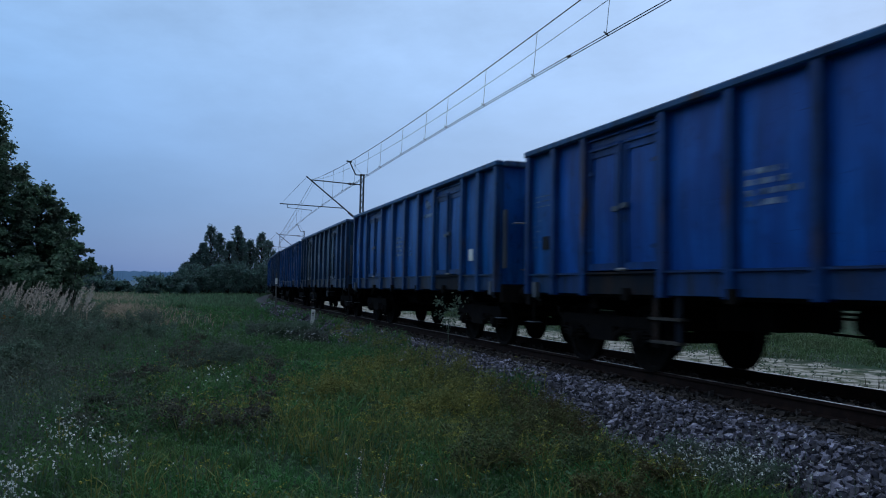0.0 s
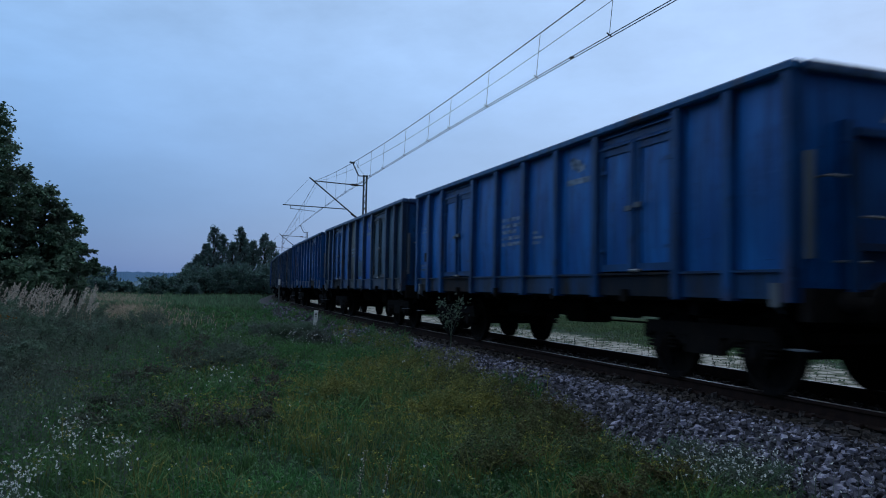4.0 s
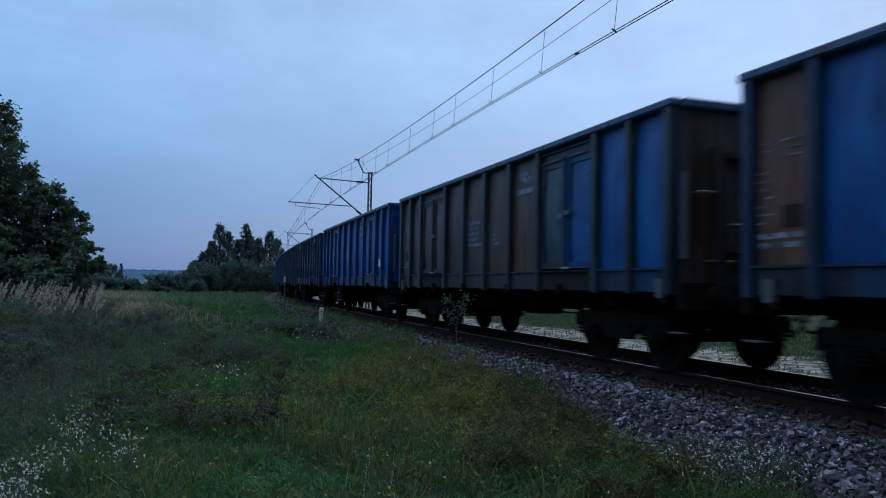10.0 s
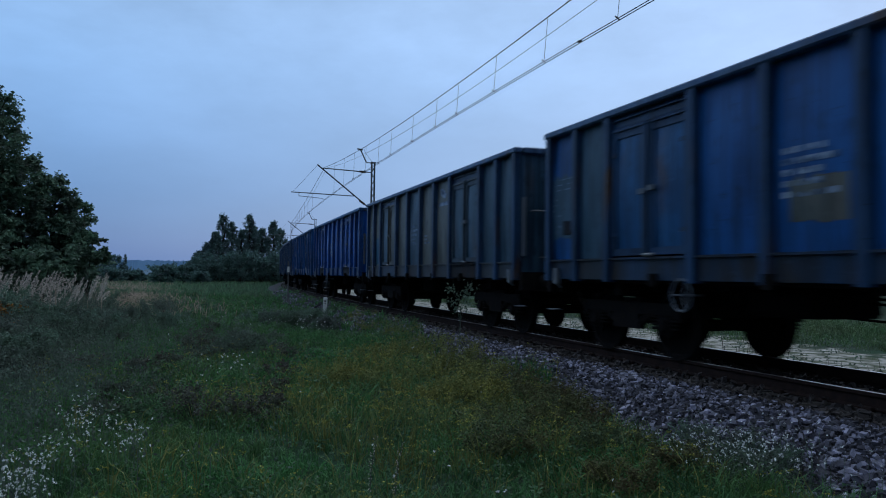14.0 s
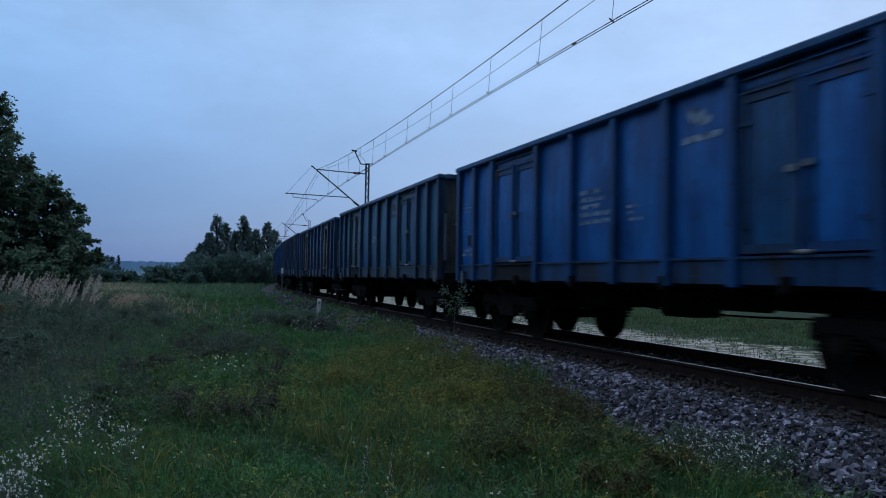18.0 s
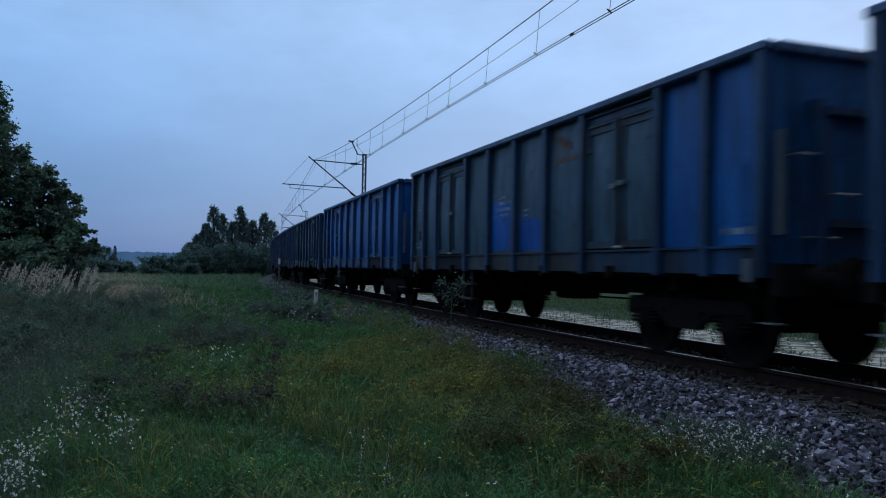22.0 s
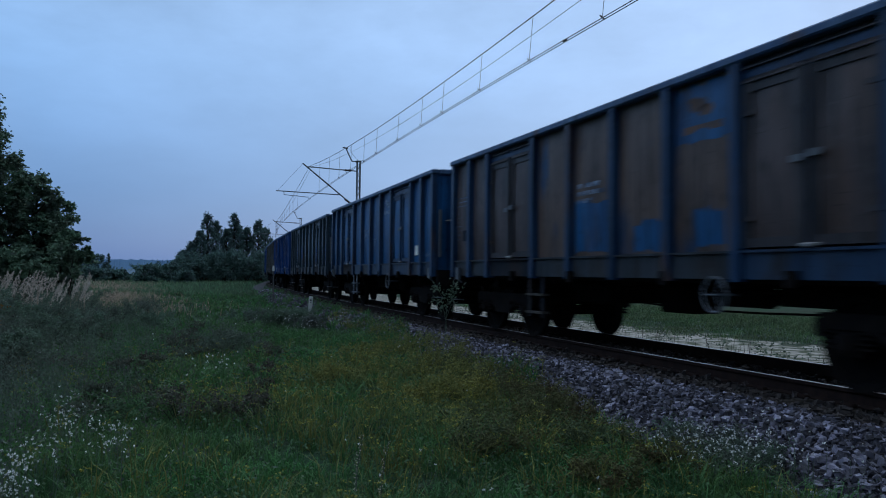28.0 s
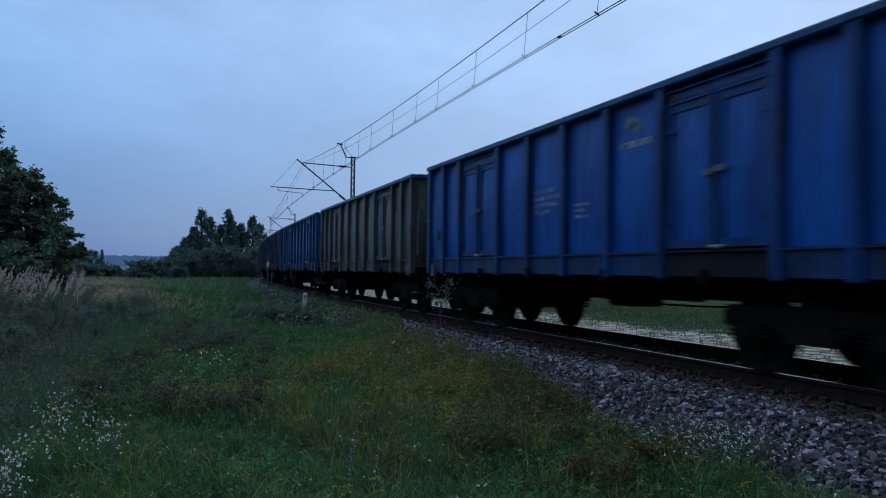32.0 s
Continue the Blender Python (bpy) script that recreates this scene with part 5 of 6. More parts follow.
    top = np.stack([x[pick], y[pick], stand_z(x[pick], y[pick]) + h[pick] * 0.93], -1)
    a = RNG.uniform(0, 2 * np.pi, len(top))
    reach = np.stack([np.cos(a), np.sin(a), np.full(len(top), 0.12)], -1) * RNG.uniform(0.05, 0.13, (len(top), 1))
    t = RNG.random((len(top), 9, 1))
    top = (top[:, None] + reach[:, None] * (t - 0.3) + RNG.normal(size=(len(top), 9, 3)) * [0.012, 0.012, 0.006]).reshape(-1, 3)
    stuff("yellow_flowers", leaves(top, 0.020, 0.3), M_YFLOWER, "flat yellow flower sprays of the weeds", "flowers")
    # white flowers
    n = 68000
    x, y, o = field(n, 3.2, 30.0, -0.3, 1.1, 1.9)
    d = (1.0 * patch(x, y, -0.98, 5.7, 0.26, 0.5) + 0.5 * patch(x, y, -0.72, 6.5, 0.12, 0.3) + 0.95 * patch(x, y, -0.74, 8.2, 0.17, 0.65) + 1.0 * patch(x, y, -0.28, 7.0, 0.16, 0.22) + 0.75 * patch(x, y, 4.50, 5.15, 0.36, 0.45)
         + 0.30 * patch(x, y, 0.98, 12.6, 0.25, 0.6) + 0.55 * patch(x, y, 4.1, 23.4, 0.7, 1.8) + 0.002)
    keep = (o > 2.25) & (RNG.random(n) < d)
    x, y = x[keep], y[keep]
    x, y = np.repeat(x, 2), np.repeat(y, 2)
    x, y = x + RNG.normal(size=len(x)) * 0.05, y + RNG.normal(size=len(x)) * 0.08
    h = 0.36 * RNG.uniform(0.6, 1.25, len(x))
    stuff("flower_stalks", blades(x, y, h, 0.006, 0.15), M_WEED, "thin green stalks of the white flowers", "stalks")
    top = np.stack([x, y, stand_z(x, y) + h * 0.96], -1)
    far = np.clip(y / 9.0, 0.85, 1.2)
    heads = [leaves(top + RNG.normal(size=top.shape) * 0.005, 0.024 * far * RNG.uniform(0.5, 1.2, len(x)), 1.0) for _ in range(4)]
    stuff("white_flowers", merge(*heads), M_WFLOWER, "small white flower heads in loose clusters", "flowers")
    # dark leafy weeds
    n = 26000
    x, y, o = field(n, 5.0, 34.0, -0.32, 0.3)
    d = 0.9 * patch(x, y, -3.0, 15.0, 2.2, 5.5) + 0.9 * patch(x, y, -3.6, 24.0, 3.2, 6.0) + 0.8 * patch(x, y, 1.35, 15.6, 0.55, 1.2) + 0.5 * patch(x, y, -1.6, 9.0, 0.7, 2.5)
    keep = (o > 2.6) & (RNG.random(n) < d)
    x, y = x[keep], y[keep]
    h = RNG.uniform(0.45, 0.85, len(x)) * (0.75 + 0.5 * patch(x, y, -3.5, 21.0, 3.0, 8.0))
    z = stand_z(x, y)
    parts = []
    for k in range(20):
        t = RNG.uniform(0.15, 1.0, len(x))
        parts.append(leaves(np.stack([x, y, z + h * t], -1) + RNG.normal(size=(len(x), 3)) * [0.06, 0.06, 0.02], RNG.uniform(0.022, 0.044, len(x)), 1.6))
    stuff("tall_weeds", merge(*parts), M_WEED, "dark grey-green leafy weeds, knee to waist high", "weeds")
    stuff("weed_stems", blades(x, y, h, 0.008, 0.2), M_WEED, "stems of the dark weeds", "stems")
    # dry grass of the field and pale plumes
    x, y, o = field(70000, 30.0, 150.0, -0.20, 0.12, 1.3)
    d = 2.2 * patch(x, y, -4.6, 66.0, 3.5, 42.0) * (0.65 + 0.45 * wobble(x, y, 0.25))
    keep = (o > 4.0) & (RNG.random(len(x)) < d)
    x, y = x[keep], y[keep]
    stuff("dry_grass", blades(x, y, RNG.uniform(0.25, 0.62, len(x)), 0.035, 0.8), M_DRY, "tan dry grass standing in the field", "grass")
    n = 210
    x, y = RNG.uniform(-4.8, -1.5, n), RNG.uniform(21.0, 25.5, n)
    keep = (x < -0.066 * y) & (RNG.random(n) < 0.6 + 0.6 * wobble(x, y, 1.1, 2.0))
    x, y = x[keep], y[keep]
    h = RNG.uniform(0.95, 1.68, len(x)) * (1 + 0.9 * np.clip(-x / y - 0.125, -0.06, 0.06))
    stuff("reed_stems", blades(x, y, h, 0.013, 0.10), M_DRY, "tall pale stems of reed grass", "stems")
    c = []
    for k in range(44):
        t = 0.74 + 0.26 * k / 43
        slim = 0.022 * math.sin(math.pi * (0.12 + 0.85 * k / 43)) + 0.004
        c.append(leaves(np.stack([x, y, stand_z(x, y) + h * t], -1) + RNG.normal(size=(len(x), 3)) * [slim, slim, 0.012] + np.array([0.13 * ((t - 0.74) / 0.26) ** 1.5, 0.0, 0.0]), 0.055, 2.6))
    stuff("reed_plumes", merge(*c), M_REED, "pale feathery seed plumes of reed grass", "plumes")


meadow()


def sprays(tip, out, r, per, twigs):
    """Leaf places strewn along twigs that fan out from a limb's tip."""
    d = RNG.normal(size=(twigs, 3)) * 0.75 + out
    d *= (r * RNG.uniform(0.5, 1.35, (twigs, 1))) / np.linalg.norm(d, axis=1, keepdims=True)
    k = max(3, per // twigs)
    t = RNG.random((twigs, k, 1)) ** 0.75
    bend = np.array([0, 0, -0.18 * r]) * t ** 2
    return (tip + d[:, None] * (t * 1.15 - 0.3) + bend + RNG.normal(size=(twigs, k, 3)) * r * 0.15 * (1.15 - 0.7 * t)).reshape(-1, 3)


def bush(name, x, y, high, wide, count, size, mat, label, group=""):
    """A leafy bush on several stems."""
    rnd = random.Random(int(x * 91 + y * 13))
    z = float(ground_z(np.array([x]), np.array([y]))[0])
    b = tagged(new(name), label, "bush", group)
    b.location = (x, y, z)
    bm = bmesh.new()
    tips = []
    for i in range(7):
        a = rnd.uniform(0, 6.28)
        tip = Vector((math.cos(a) * wide * 0.35, math.sin(a) * wide * 0.35, high * rnd.uniform(0.55, 0.85)))
        tube(bm, (0, 0, -0.05), tip, min(0.02 + 0.006 * high, 0.014 * high), 5, min(0.006, 0.006 * high))
        tips.append(tip)
    tagged(part("stem_tuft", bm, M_BARK, b), kind="stuff")
    lumps = [(Vector((rnd.gauss(0, wide * 0.26), rnd.gauss(0, wide * 0.26), high * rnd.uniform(0.15, 0.86))), wide * rnd.uniform(0.13, 0.26)) for _ in range(26)] + [(t, wide * 0.14) for t in tips]
    c = []
    for p, r in lumps:
        out = np.array((p.x, p.y, 0.8 * wide)) / wide
        c.append(sprays(np.array(p), out * 1.2, r * 1.35, count // len(lumps), 7))
    c = np.concatenate(c)
    c = c[c[:, 2] > 0.03]
    part("foliage", raw_mesh("foliage", *leaves(c, size * RNG.uniform(0.6, 1.4, len(c))), mat), None, b)
    return b


def tree(name, x, y, high, wide, count, size, mat, label, bottom=0.12, peak=1.0, group="", lumps=60):
    """A trunk with limbs and a ragged crown of leaf clumps."""
    rnd = random.Random(int(x * 131 + y * 17))
    z = float(ground_z(np.array([x]), np.array([y]))[0])
    t = tagged(new(name), label, "tree", group)
    t.location = (x, y, z)
    bm = bmesh.new()
    tube(bm, (0, 0, -0.1), (rnd.gauss(0, 0.1), rnd.gauss(0, 0.1), high * 0.45), 0.022 * high, 9, 0.014 * high)
    tube(bm, (0, 0, high * 0.44), (rnd.gauss(0, 0.15), rnd.gauss(0, 0.15), high * 0.93), 0.014 * high, 8, 0.004 * high)
    part("trunk", bm, M_BARK, t)
    limbs = bmesh.new()
    c = []
    per = max(8, count // lumps)
    for i in range(lumps):
        h = bottom + (1 - bottom) * (i + rnd.random()) / lumps
        reach = wide * (math.sin(math.pi * min(1, (1 - h) * 0.95 + 0.03)) ** (0.6 * peak) if peak >= 1 else (1 - h) ** 0.8 + 0.05) * rnd.uniform(0.45, 1.08)
        a = rnd.uniform(0, 6.28)
        tip = Vector((math.cos(a) * reach, math.sin(a) * reach, high * h))
        if i % 3 == 0:
            tube(limbs, (0, 0, max(0.1, high * (h - 0.14))), tip, 0.006 * high, 5, 0.0015 * high)
        if peak >= 1:
            r = (0.18 + 0.12 * rnd.random()) * wide
            c.append(sprays(np.array(tip), np.array((math.cos(a), math.sin(a), 0.35)), r, int(per * 0.7), 9))
            c.append(sprays(np.array(tip) * (0.72, 0.72, 1.0), np.array((math.cos(a), math.sin(a), 0.1)) * 0.3, r * 1.5, int(per * 0.45), 6))
        else:
            r = (0.13 + 0.09 * rnd.random()) * wide
            c.append(sprays(np.array(tip), np.array((0.5 * math.cos(a), 0.5 * math.sin(a), 1.1)), r * 1.25, per, 6))
    part("limb", limbs, M_BARK, t)
    c = np.concatenate(c)
    c = c[c[:, 2] > 0.05]
    part("crown", raw_mesh("crown", *leaves(c, size * RNG.uniform(0.6, 1.4, len(c))), mat), None, t)
    return t


def woods():
    near = "broadleaf trees at the field's edge"
    lab = "dense dark green broadleaf tree with branches to the ground"
    for x, y, h, w, n in ((-7.0, 36.0, 9.0, 2.15, 15000), (-5.65, 35.5, 6.3, 1.5, 12000), (-6.9, 34.6, 7.6, 1.7, 11000), (-4.6, 36.0, 5.6, 1.3, 9000), (-3.7, 36.5, 4.7, 1.1, 8000), (-9.4, 38.0, 10.4, 2.4, 9000), (-13.0, 41.0, 11.0, 3.0, 7000)):
        tree("broadleaf_tree", x, y, h, w, int(n * 1.7), 0.15, M_LEAF, lab, 0.03, 1.0, near, 140)
    # added trees out of view, which block low sky light on the wagon sides
    for x, y, h, w in ((-12.5, 28.0, 10.5, 3.6), (-13.5, 20.5, 11.5, 4.0), (-12.8, 12.5, 10.0, 3.8), (-13.6, 4.5, 11.0, 4.0), (-12.6, -3.5, 10.5, 3.8), (-13.2, -12.0, 11.5, 4.0), (-12.0, -20.0, 10.5, 4.0)):
        tree("broadleaf_tree", x, y, h, w, 5000, 0.36, M_LEAF, lab, 0.03, 1.0, near, 90)
    for x, y, h, w in ((-6.2, 32.5, 3.2, 2.2), (-4.4, 32.0, 2.6, 2.0), (-3.2, 35.0, 3.6, 1.5), (-8.4, 33.5, 3.6, 2.6)):
        bush("broadleaf_bush", x, y, h, w, 4200, 0.17, M_LEAF, "dark leafy bush under the trees", "bushes under the trees")
    for x, y, h, w in ((-2.2, 13.2, 0.75, 1.0), (-3.1, 16.0, 0.9, 1.3), (-1.9, 17.5, 0.8, 1.2), (-3.9, 19.5, 1.15, 1.5), (-2.6, 20.5, 1.05, 1.3), (-1.5, 20.5, 0.8, 1.1), (-4.6, 22.5, 1.25, 1.6), (-3.4, 23.0, 1.2, 1.5),
                       (-2.0, 24.5, 1.0, 1.4), (-0.9, 24.0, 0.65, 1.2), (-0.2, 29.0, 0.8, 1.6), (1.4, 15.6, 0.55, 0.8), (-2.2, 30.0, 1.1, 1.8)):
        bush("weed_clump", x, y, h, w, 6500, 0.040, M_WEED, "rounded clump of dark grey-green weeds", "clumps of weeds in the meadow")
    for x, y, h, w in ((4.35, 8.3, 0.44, 0.8), (4.05, 6.9, 0.42, 0.8), (4.15, 7.6, 0.46, 0.8), (3.75, 5.9, 0.40, 0.8), (4.0, 5.3, 0.34, 0.6), (3.4, 7.2, 0.42, 0.9), (4.5, 9.6, 0.46, 0.9), (3.3, 5.0, 0.34, 0.7),
                       (4.6, 11.2, 0.44, 0.9), (2.9, 6.3, 0.36, 0.8)):
        bush("olive_weed_clump", x, y, h, w, 4200, 0.026, M_OLIVE, "feathery dull olive weed clump beside the ballast", "dull weed clumps beside the ballast")
    for x, y, h, w in ((3.75, 8.9, 0.46, 0.85), (4.45, 10.4, 0.48, 0.9), (4.85, 12.4, 0.48, 0.9), (3.8, 11.2, 0.46, 0.9), (3.2, 8.7, 0.42, 0.8),
                       (5.15, 14.6, 0.48, 1.0), (2.5, 10.4, 0.40, 0.8), (4.3, 13.6, 0.45, 0.9), (3.4, 13.0, 0.42, 0.9), (5.3, 17.5, 0.5, 1.1), (5.5, 20.5, 0.5, 1.2), (5.9, 24.0, 0.55, 1.3)):
        bush("yellow_weed_clump", x, y, h, w, 3600, 0.028, M_YELLOWISH, "feathery yellow-green weed clump beside the ballast", "weed clumps beside the ballast")
    for x, y, h, w in ((4.55, 5.35, 0.42, 0.55), (4.85, 5.55, 0.40, 0.5), (4.35, 4.95, 0.42, 0.5), (4.70, 5.0, 0.36, 0.45), (4.75, 6.1, 0.36, 0.5), (4.25, 24.2, 0.5, 1.0), (4.7, 25.6, 0.5, 1.1)):
        bush("flowering_weed", x, y, h, w, 1500 if y < 9 else 4000, 0.026, M_WEED, "thin grey-green weed with white flowers beside the ballast", "white-flowered weeds")
    for x, y, h, w in ((-3.0, 19.0, 1.15, 1.0), (-3.5, 21.2, 1.30, 1.1), (-2.4, 18.9, 0.95, 0.8), (-4.2, 20.6, 1.25, 1.1), (-2.7, 22.6, 1.15, 1.0), (-2.0, 14.4, 0.75, 0.7), (-1.3, 19.4, 0.8, 0.8), (0.2, 22.5, 0.6, 0.9), (3.6, 23.6, 0.55, 0.9), (4.3, 24.4, 0.6, 0.9), (3.2, 25.6, 0.5, 1.0), (4.4, 22.6, 0.45, 0.8)):
        bush("pale_weed_clump", x, y, h, w, 6000, 0.040, M_PALEWEED, "upright clump of pale grey-green weeds", "pale clumps of weeds in the meadow")
    spots = random.Random(12)
    for i in range(34):
        y = 8.5 + 14.0 * spots.random() ** 1.1
        x = y * spots.uniform(-0.155, 0.16)
        kind = i % 3
        bush("low_herb_tuft", x, y, spots.uniform(0.24, 0.44), spots.uniform(0.35, 0.7), 1500, 0.026 + 0.0008 * y, (M_BROWNWEED, M_HERB, M_BROWNWEED)[kind],
             ("low brownish tuft of weeds in the grass", "low green tuft of herbs in the grass", "low brownish tuft of weeds in the grass")[kind], "tufts in the meadow")
    bush("rusty_bush", -3.35, 18.6, 1.15, 0.7, 1200, 0.055, M_AUTUMN, "low bush with rusty orange leaves", "")
    far = "trees beside the far curve"
    lab = "dark slender tree in a far clump"
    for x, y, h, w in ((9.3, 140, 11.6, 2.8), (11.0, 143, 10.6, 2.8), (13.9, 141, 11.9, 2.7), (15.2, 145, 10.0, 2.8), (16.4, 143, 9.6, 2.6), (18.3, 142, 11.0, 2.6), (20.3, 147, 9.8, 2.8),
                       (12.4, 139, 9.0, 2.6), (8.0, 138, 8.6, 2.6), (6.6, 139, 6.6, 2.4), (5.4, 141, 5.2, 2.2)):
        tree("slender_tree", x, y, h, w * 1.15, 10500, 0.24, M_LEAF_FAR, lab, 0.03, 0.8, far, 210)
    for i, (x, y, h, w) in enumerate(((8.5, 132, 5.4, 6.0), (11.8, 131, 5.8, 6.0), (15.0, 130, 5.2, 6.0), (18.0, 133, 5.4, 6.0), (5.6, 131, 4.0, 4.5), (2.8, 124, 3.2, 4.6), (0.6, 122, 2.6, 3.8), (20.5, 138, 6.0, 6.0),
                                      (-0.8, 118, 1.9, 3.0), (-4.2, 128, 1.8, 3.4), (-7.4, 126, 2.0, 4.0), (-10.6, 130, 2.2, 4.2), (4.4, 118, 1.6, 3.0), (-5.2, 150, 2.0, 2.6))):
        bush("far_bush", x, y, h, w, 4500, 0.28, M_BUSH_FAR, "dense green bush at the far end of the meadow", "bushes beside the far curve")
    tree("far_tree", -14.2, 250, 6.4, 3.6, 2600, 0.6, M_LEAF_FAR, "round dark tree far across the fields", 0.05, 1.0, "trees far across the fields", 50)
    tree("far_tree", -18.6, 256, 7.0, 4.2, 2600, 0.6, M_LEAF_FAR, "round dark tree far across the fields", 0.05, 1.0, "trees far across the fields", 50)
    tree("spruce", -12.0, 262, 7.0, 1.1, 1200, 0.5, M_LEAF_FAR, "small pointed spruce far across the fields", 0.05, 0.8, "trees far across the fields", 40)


woods()


def far_side_plants():
    """Sparse grass and weeds on the sandy strip and the meadow beyond the track."""
    n = 70000
    s, o = 1.0 + 50.0 * RNG.random(n) ** 1.2, -2.6 - 14.5 * RNG.random(n)
    x, y = track_np(s, o)
    lush = np.clip((-o - 6.9 + 1.1 * wobble(x, y, 0.5, 1.0)) / 0.7, 0.0, 1.0) * np.clip((18.0 + o) / 1.5, 0.10, 1.0)
    keep = RNG.random(n) < 0.03 + 0.95 * lush + 0.10 * (wobble(x, y, 1.3, 4.0) > 0.85)
    x, y, lush, o = x[keep], y[keep], lush[keep], o[keep]
    stuff("verge_grass", blades(x, y, (0.04 + 0.09 * lush + 0.16 * np.clip((-o - 9.0) / 4.0, 0, 1)) * RNG.uniform(0.4, 1.5, len(x)), 0.010 + 0.014 * lush, 1.3, ground_z(x, y)), M_VERGE, "patches of grass on the sand beyond the track", "grass")
    n = 420
    s, o = 2.0 + 30.0 * RNG.random(n), -2.9 - 2.6 * RNG.random(n)
    x, y = track_np(s, o)
    stuff("dead_stalks", blades(x, y, RNG.uniform(0.10, 0.42, n), 0.012, 0.3, ground_z(x, y)), M_STALK, "dark dead stalks on the sand beyond the track", "stalks")
    n = 300
    s, o = 2.0 + 34.0 * RNG.random(n), -3.0 - 4.5 * RNG.random(n)
    x, y = track_np(s, o)
    h, z = RNG.uniform(0.2, 0.5, n), ground_z(x, y)
    sets = []
    for k in range(12):
        t = RNG.uniform(0.1, 1.0, n)
        sets.append(leaves(np.stack([x, y, z + h * t], -1) + RNG.normal(size=(n, 3)) * [0.09, 0.09, 0.03], 0.07, 0.6))
    stuff("verge_weeds", merge(*sets), M_WEED, "small dark weeds on the sand beyond the track", "weeds")


far_side_plants()


def trackside_weed():
    """A lone weed that stands up out of the ballast before the train."""
    w = tagged(new("tall_weed"), "lone leafy weed growing out of the ballast", "weed")
    bm = bmesh.new()
    rnd = random.Random(4)
    tube(bm, (0, 0, -0.05), (0.02, 0.03, 0.75), 0.009, 6, 0.006)
    tips = []
    for i in range(7):
        a, z = rnd.uniform(0, 6.28), 0.4 + 0.08 * i
        tip = Vector((math.cos(a) * 0.20, math.sin(a) * 0.20, z + 0.28))
        tube(bm, (0.02, 0.03, z), tip, 0.005, 5, 0.003)
        tips.append(tip)
    tagged(part("stem_tuft", bm, M_WEED, w), kind="stuff")
    c = np.concatenate([np.array(t) + RNG.normal(size=(26, 3)) * [0.07, 0.07, 0.05] for t in tips])
    part("foliage", raw_mesh("foliage", *leaves(c, 0.075, 0.6), M_WEED), None, w)
    x, y = on_track(14.4, 2.02).xy
    w.location = (x, y, float(stand_z(np.array([x]), np.array([y]))[0]))


trackside_weed()


def pale_stalks():
    for x, y, h in ((1.32, 5.1, 0.55), (1.47, 5.0, 0.52)):
        st = tagged(new("pale_stalk"), "pale feathery weed stalk rising out of the grass", "weed", "pale weed stalks")
        part("stem", tube(tube(bmesh.new(), (0, 0, -0.03), (0.02, 0, h * 0.6), 0.004, 5), (0.02, 0, h * 0.6), (0.06, 0.02, h), 0.0035, 5, 0.002), M_WEED, st)
        t = np.linspace(0.35, 1.0, 60)
        c = np.stack([0.06 * t ** 2, 0.02 * t, h * t], -1) + RNG.normal(size=(60, 3)) * 0.010
        part("seed_head", raw_mesh("seed_head", *leaves(c, 0.016, 1.0), M_REED), None, st)
        st.location = (x, y, float(ground_z(np.array([x]), np.array([y]))[0]))


pale_stalks()


def ridge(name, dist, base, rough, a0, a1, mat, label):
    """A far wooded rise with an uneven top."""
    angles = np.radians(np.linspace(a0, a1, 1800))
    top = base + rough * np.array([0.35 * noise.noise((a * 40, dist * 0.01, 0)) + 0.5 * noise.noise((a * 170, 3, 0)) + 0.6 * noise.noise((a * 700, 9, 0)) for a in angles])
    n = len(angles)
    front = np.stack([np.sin(angles) * dist, np.cos(angles) * dist, np.full(n, -3.0)], -1)
    crest = np.stack([np.sin(angles) * (dist + 25), np.cos(angles) * (dist + 25), top], -1)
    back = np.stack([np.sin(angles) * (dist + 90), np.cos(angles) * (dist + 90), np.full(n, -3.0)], -1)
    i = np.arange(n - 1)
    f = np.concatenate([np.stack([i, i + 1, i + n + 1, i + n], -1), np.stack([i + n, i + n + 1, i + 2 * n + 1, i + 2 * n], -1)])
    tagged(new(name, raw_mesh(name, np.concatenate([front, crest, back]), f, mat)), label, "backdrop", kind="structure")


ridge("backdrop_far_wood", 1000, 15.5, 2.2, -45, 100, M_RIDGE, "wooded rise on the horizon, tinted blue for haze")
ridge("backdrop_middle_wood", 420, 2.2, 1.6, -45, 100, M_RIDGE_NEAR, "dark line of woods across the fields, tinted blue for haze")

# ---- sleepers and stones ----


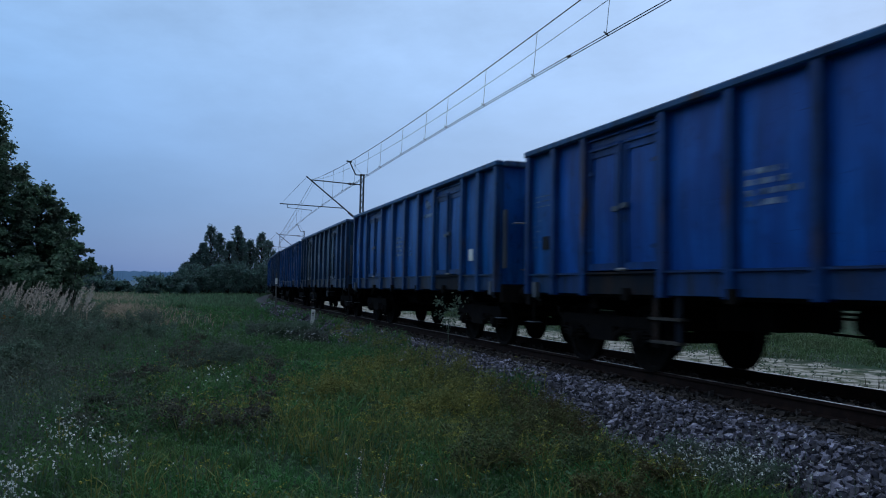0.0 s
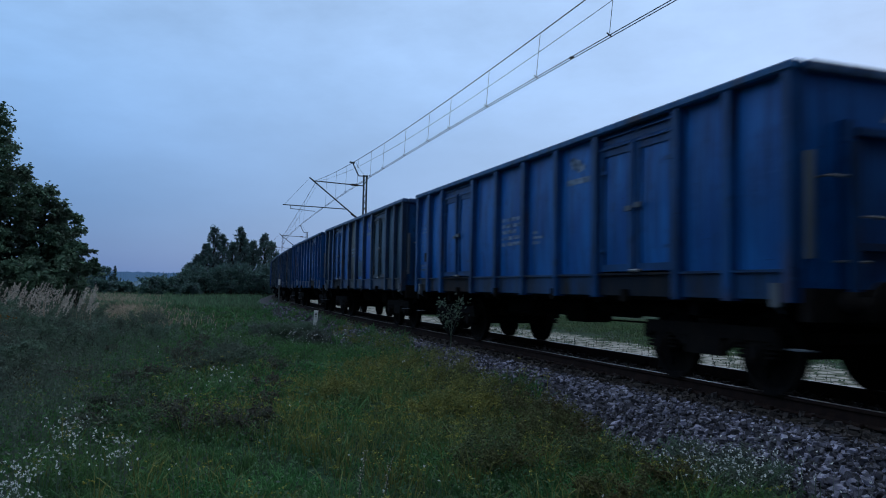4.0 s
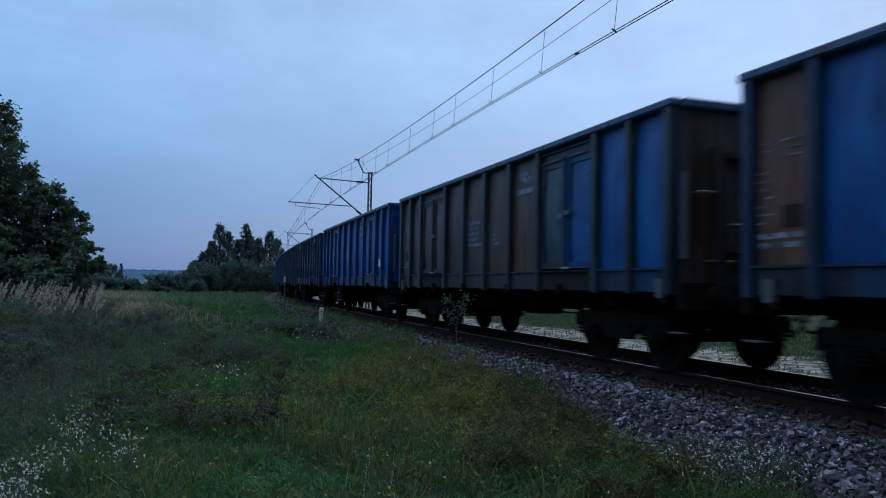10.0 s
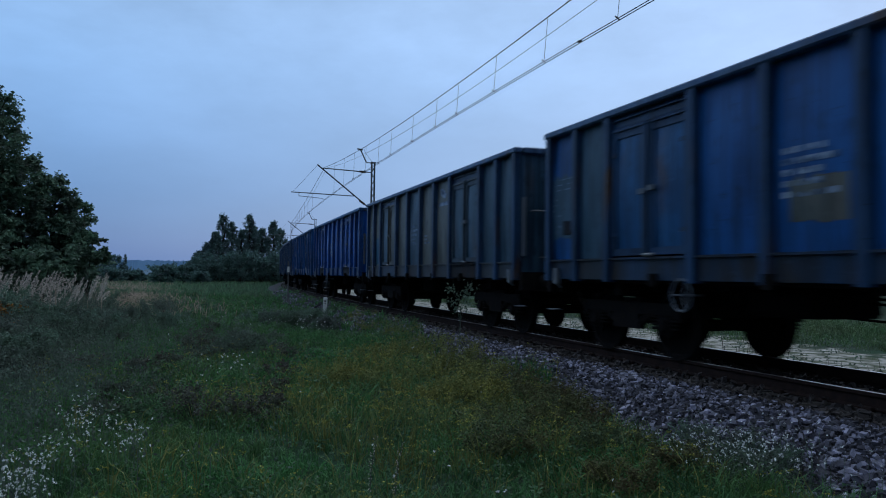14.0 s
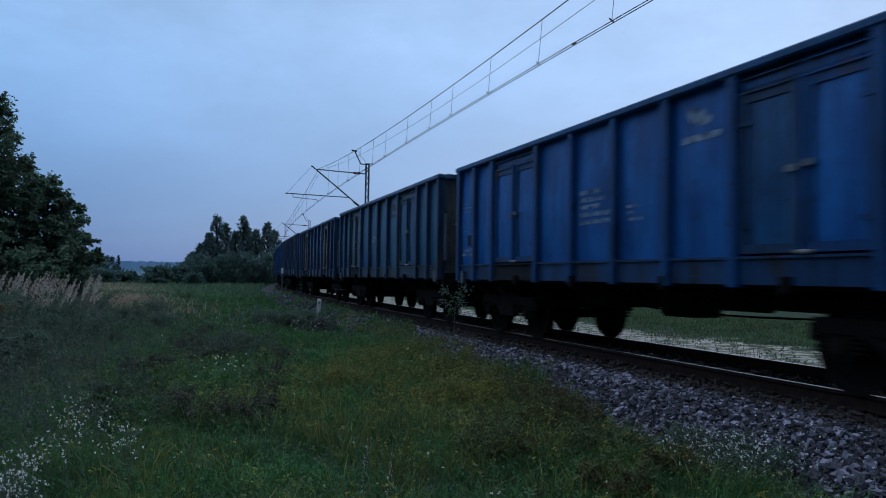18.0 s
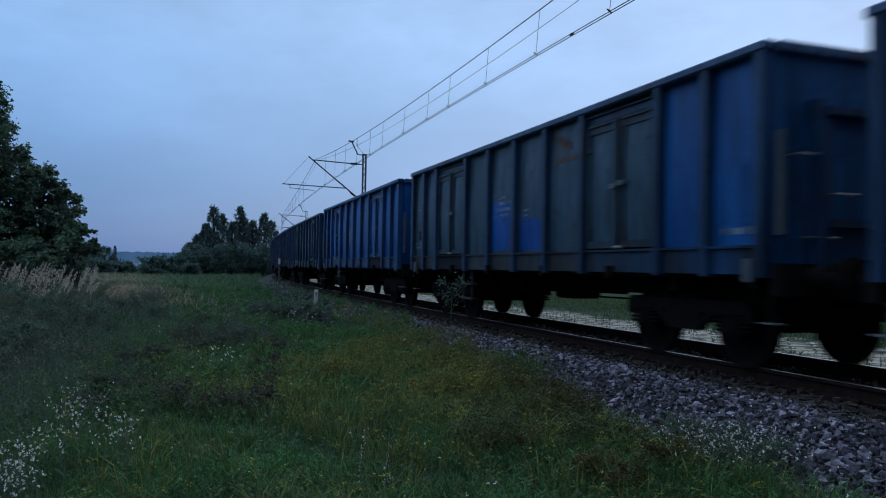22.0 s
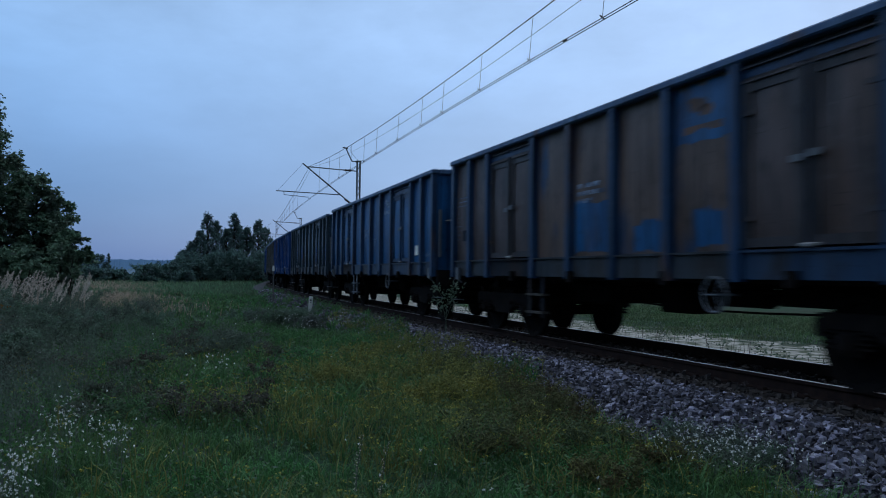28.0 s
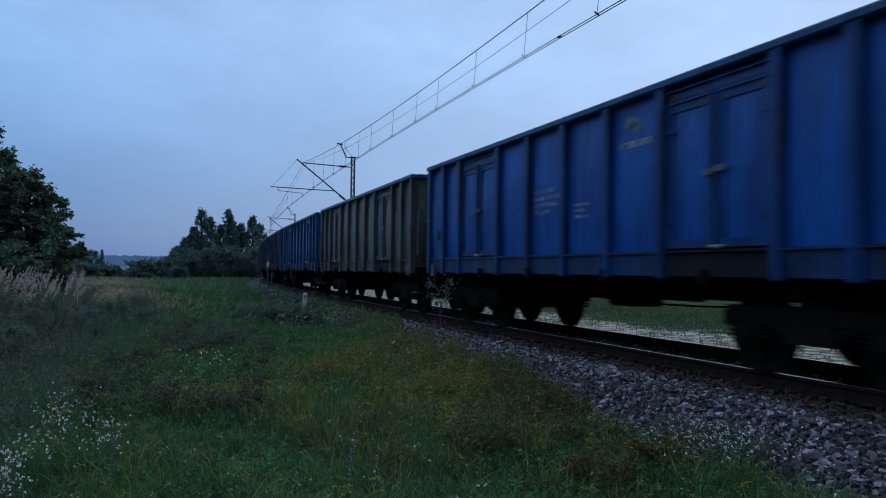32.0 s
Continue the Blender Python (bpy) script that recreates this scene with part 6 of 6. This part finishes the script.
def sleepers():
    bm = boxes(bmesh.new(), (-0.13, 0.13, -1.27, 1.27, -0.40, -0.178))
    for v in bm.verts:
        if v.co.z > -0.3:
            v.co.x *= 0.82
    bevelled(bm, 0.015)
    first = solid("sleeper", bm, M_SLEEPER, "weathered concrete sleeper under the rails", "sleeper", "sleepers of the track")
    for side in (1, -1):
        for d in (1, -1):
            y = 0.7535 * side + 0.105 * d
            part("rail_clip", bevelled(boxes(bmesh.new(), (-0.06, 0.06, y - 0.035, y + 0.035, -0.18, -0.135)), 0.012), M_RAIL, first, "rusty rail clip")
    first.matrix_world = track_pose(1.0, 0)
    for i in range(1, 75):
        copy_thing(first, track_pose(1.0 + 0.6 * i, 0))
    rest = bmesh.new()
    for i in list(range(-60, 0)) + list(range(75, 400)):
        c, a = on_track(1.0 + 0.6 * i, 0), BEND * (1.0 + 0.6 * i)
        u, w = Vector((math.sin(a), math.cos(a), 0)) * 0.11, Vector((-math.cos(a), math.sin(a), 0)) * 1.27
        v = [rest.verts.new(c + u * p + w * q + Vector((0, 0, z))) for z in (-0.40, -0.178) for p, q in ((-1, -1), (1, -1), (1, 1), (-1, 1))]
        rest.faces.new(v[4:])
        for k in range(4):
            rest.faces.new((v[k], v[(k + 1) % 4], v[4 + (k + 1) % 4], v[4 + k]))
    solid("far_sleepers", rest, M_SLEEPER, "concrete sleepers further along the track", "sleepers", kind="stuff")


sleepers()


def bed_z(o):
    return np.interp(o, [-2.6, -1.9, -1.2, 1.2, 1.95, 2.75], [-0.58, -0.24, -0.20, -0.20, -0.215, -0.58])


def stone_shape():
    """A rough block, knocked out of shape stone by stone."""
    v = np.array([(x, y, z) for x in (-1, 1) for y in (-1, 1) for z in (-1, 1)], float) * 0.8
    f = np.array([(0, 1, 3), (0, 3, 2), (4, 6, 7), (4, 7, 5), (0, 4, 5), (0, 5, 1), (2, 3, 7), (2, 7, 6), (0, 2, 6), (0, 6, 4), (1, 5, 7), (1, 7, 3)])
    return v, f


def ballast():
    base, faces = stone_shape()
    sets = []
    for n, s0, s1, o0, o1, r in ((30000, 1.5, 16.0, 1.46, 3.35, 0.036), (3000, -16.0, 1.5, 1.3, 2.9, 0.05), (12000, 16.0, 32.0, 1.46, 2.8, 0.044), (4000, 32.0, 60.0, 1.46, 2.7, 0.07), (11000, 1.5, 28.0, -2.6, 1.36, 0.042), (4500, 1.5, 30.0, 1.22, 1.62, 0.036)):
        s, o = RNG.uniform(s0, s1, n), RNG.uniform(o0, o1, n)
        x, y = track_np(s, o)
        z = np.maximum(bed_z(o), ground_z(x, y)) + RNG.uniform(-0.6, 1.3, n) * r
        scale = r * RNG.uniform(0.45, 1.1, (n, 1, 1)) * RNG.uniform(0.42, 1.45, (n, 1, 3)) * np.array([1.0, 1.0, 0.72])
        v = base[None] * scale * RNG.uniform(0.45, 1.3, (n, len(base), 3))
        a, b = RNG.uniform(0, 6.28, n), RNG.uniform(-0.9, 0.9, n)
        ca, sa, cb, sb = np.cos(a), np.sin(a), np.cos(b), np.sin(b)
        zero, one = np.zeros(n), np.ones(n)
        turn = np.stack([np.stack([ca, -sa, zero], -1), np.stack([sa, ca, zero], -1), np.stack([zero, zero, one], -1)], 1) @ \
            np.stack([np.stack([one, zero, zero], -1), np.stack([zero, cb, -sb], -1), np.stack([zero, sb, cb], -1)], 1)
        v = np.einsum("nij,nkj->nki", turn, v) + np.stack([x, y, z], -1)[:, None]
        sets.append((v.reshape(-1, 3), (faces[None] + np.arange(n)[:, None, None] * len(base)).reshape(-1, 3)))
    part("stones", raw_mesh("stones", *merge(*sets[:-2]), M_STONE), None, bed)["kind"] = "stuff"
    part("stained_stones", raw_mesh("stained_stones", *merge(*sets[-2:]), M_STAINED_SHADED), None, bed, "rust-brown stained stones beside the rails, darkened for shade")["kind"] = "stuff"
    # the nearest stones, one by one
    shapes = []
    for i in range(8):
        v = base * RNG.uniform(0.6, 1.2, 3) * RNG.uniform(0.45, 1.3, (len(base), 3))
        shapes.append(raw_mesh("stone", v, faces, M_STONE_ONE))
    for i in range(300):
        s, o = RNG.uniform(3.6, 9.0), RNG.uniform(1.6, 2.5)
        x, y = track_np(s, o)
        st = new("stone", shapes[i % 8])
        st.parent = bed
        st.matrix_local = pose(float(x), float(y), float(bed_z(o)) + 0.022, *[float(a) for a in RNG.uniform(0, 360, 3)]) @ Matrix.Scale(float(RNG.uniform(0.026, 0.044)), 4)


ballast()


motions()
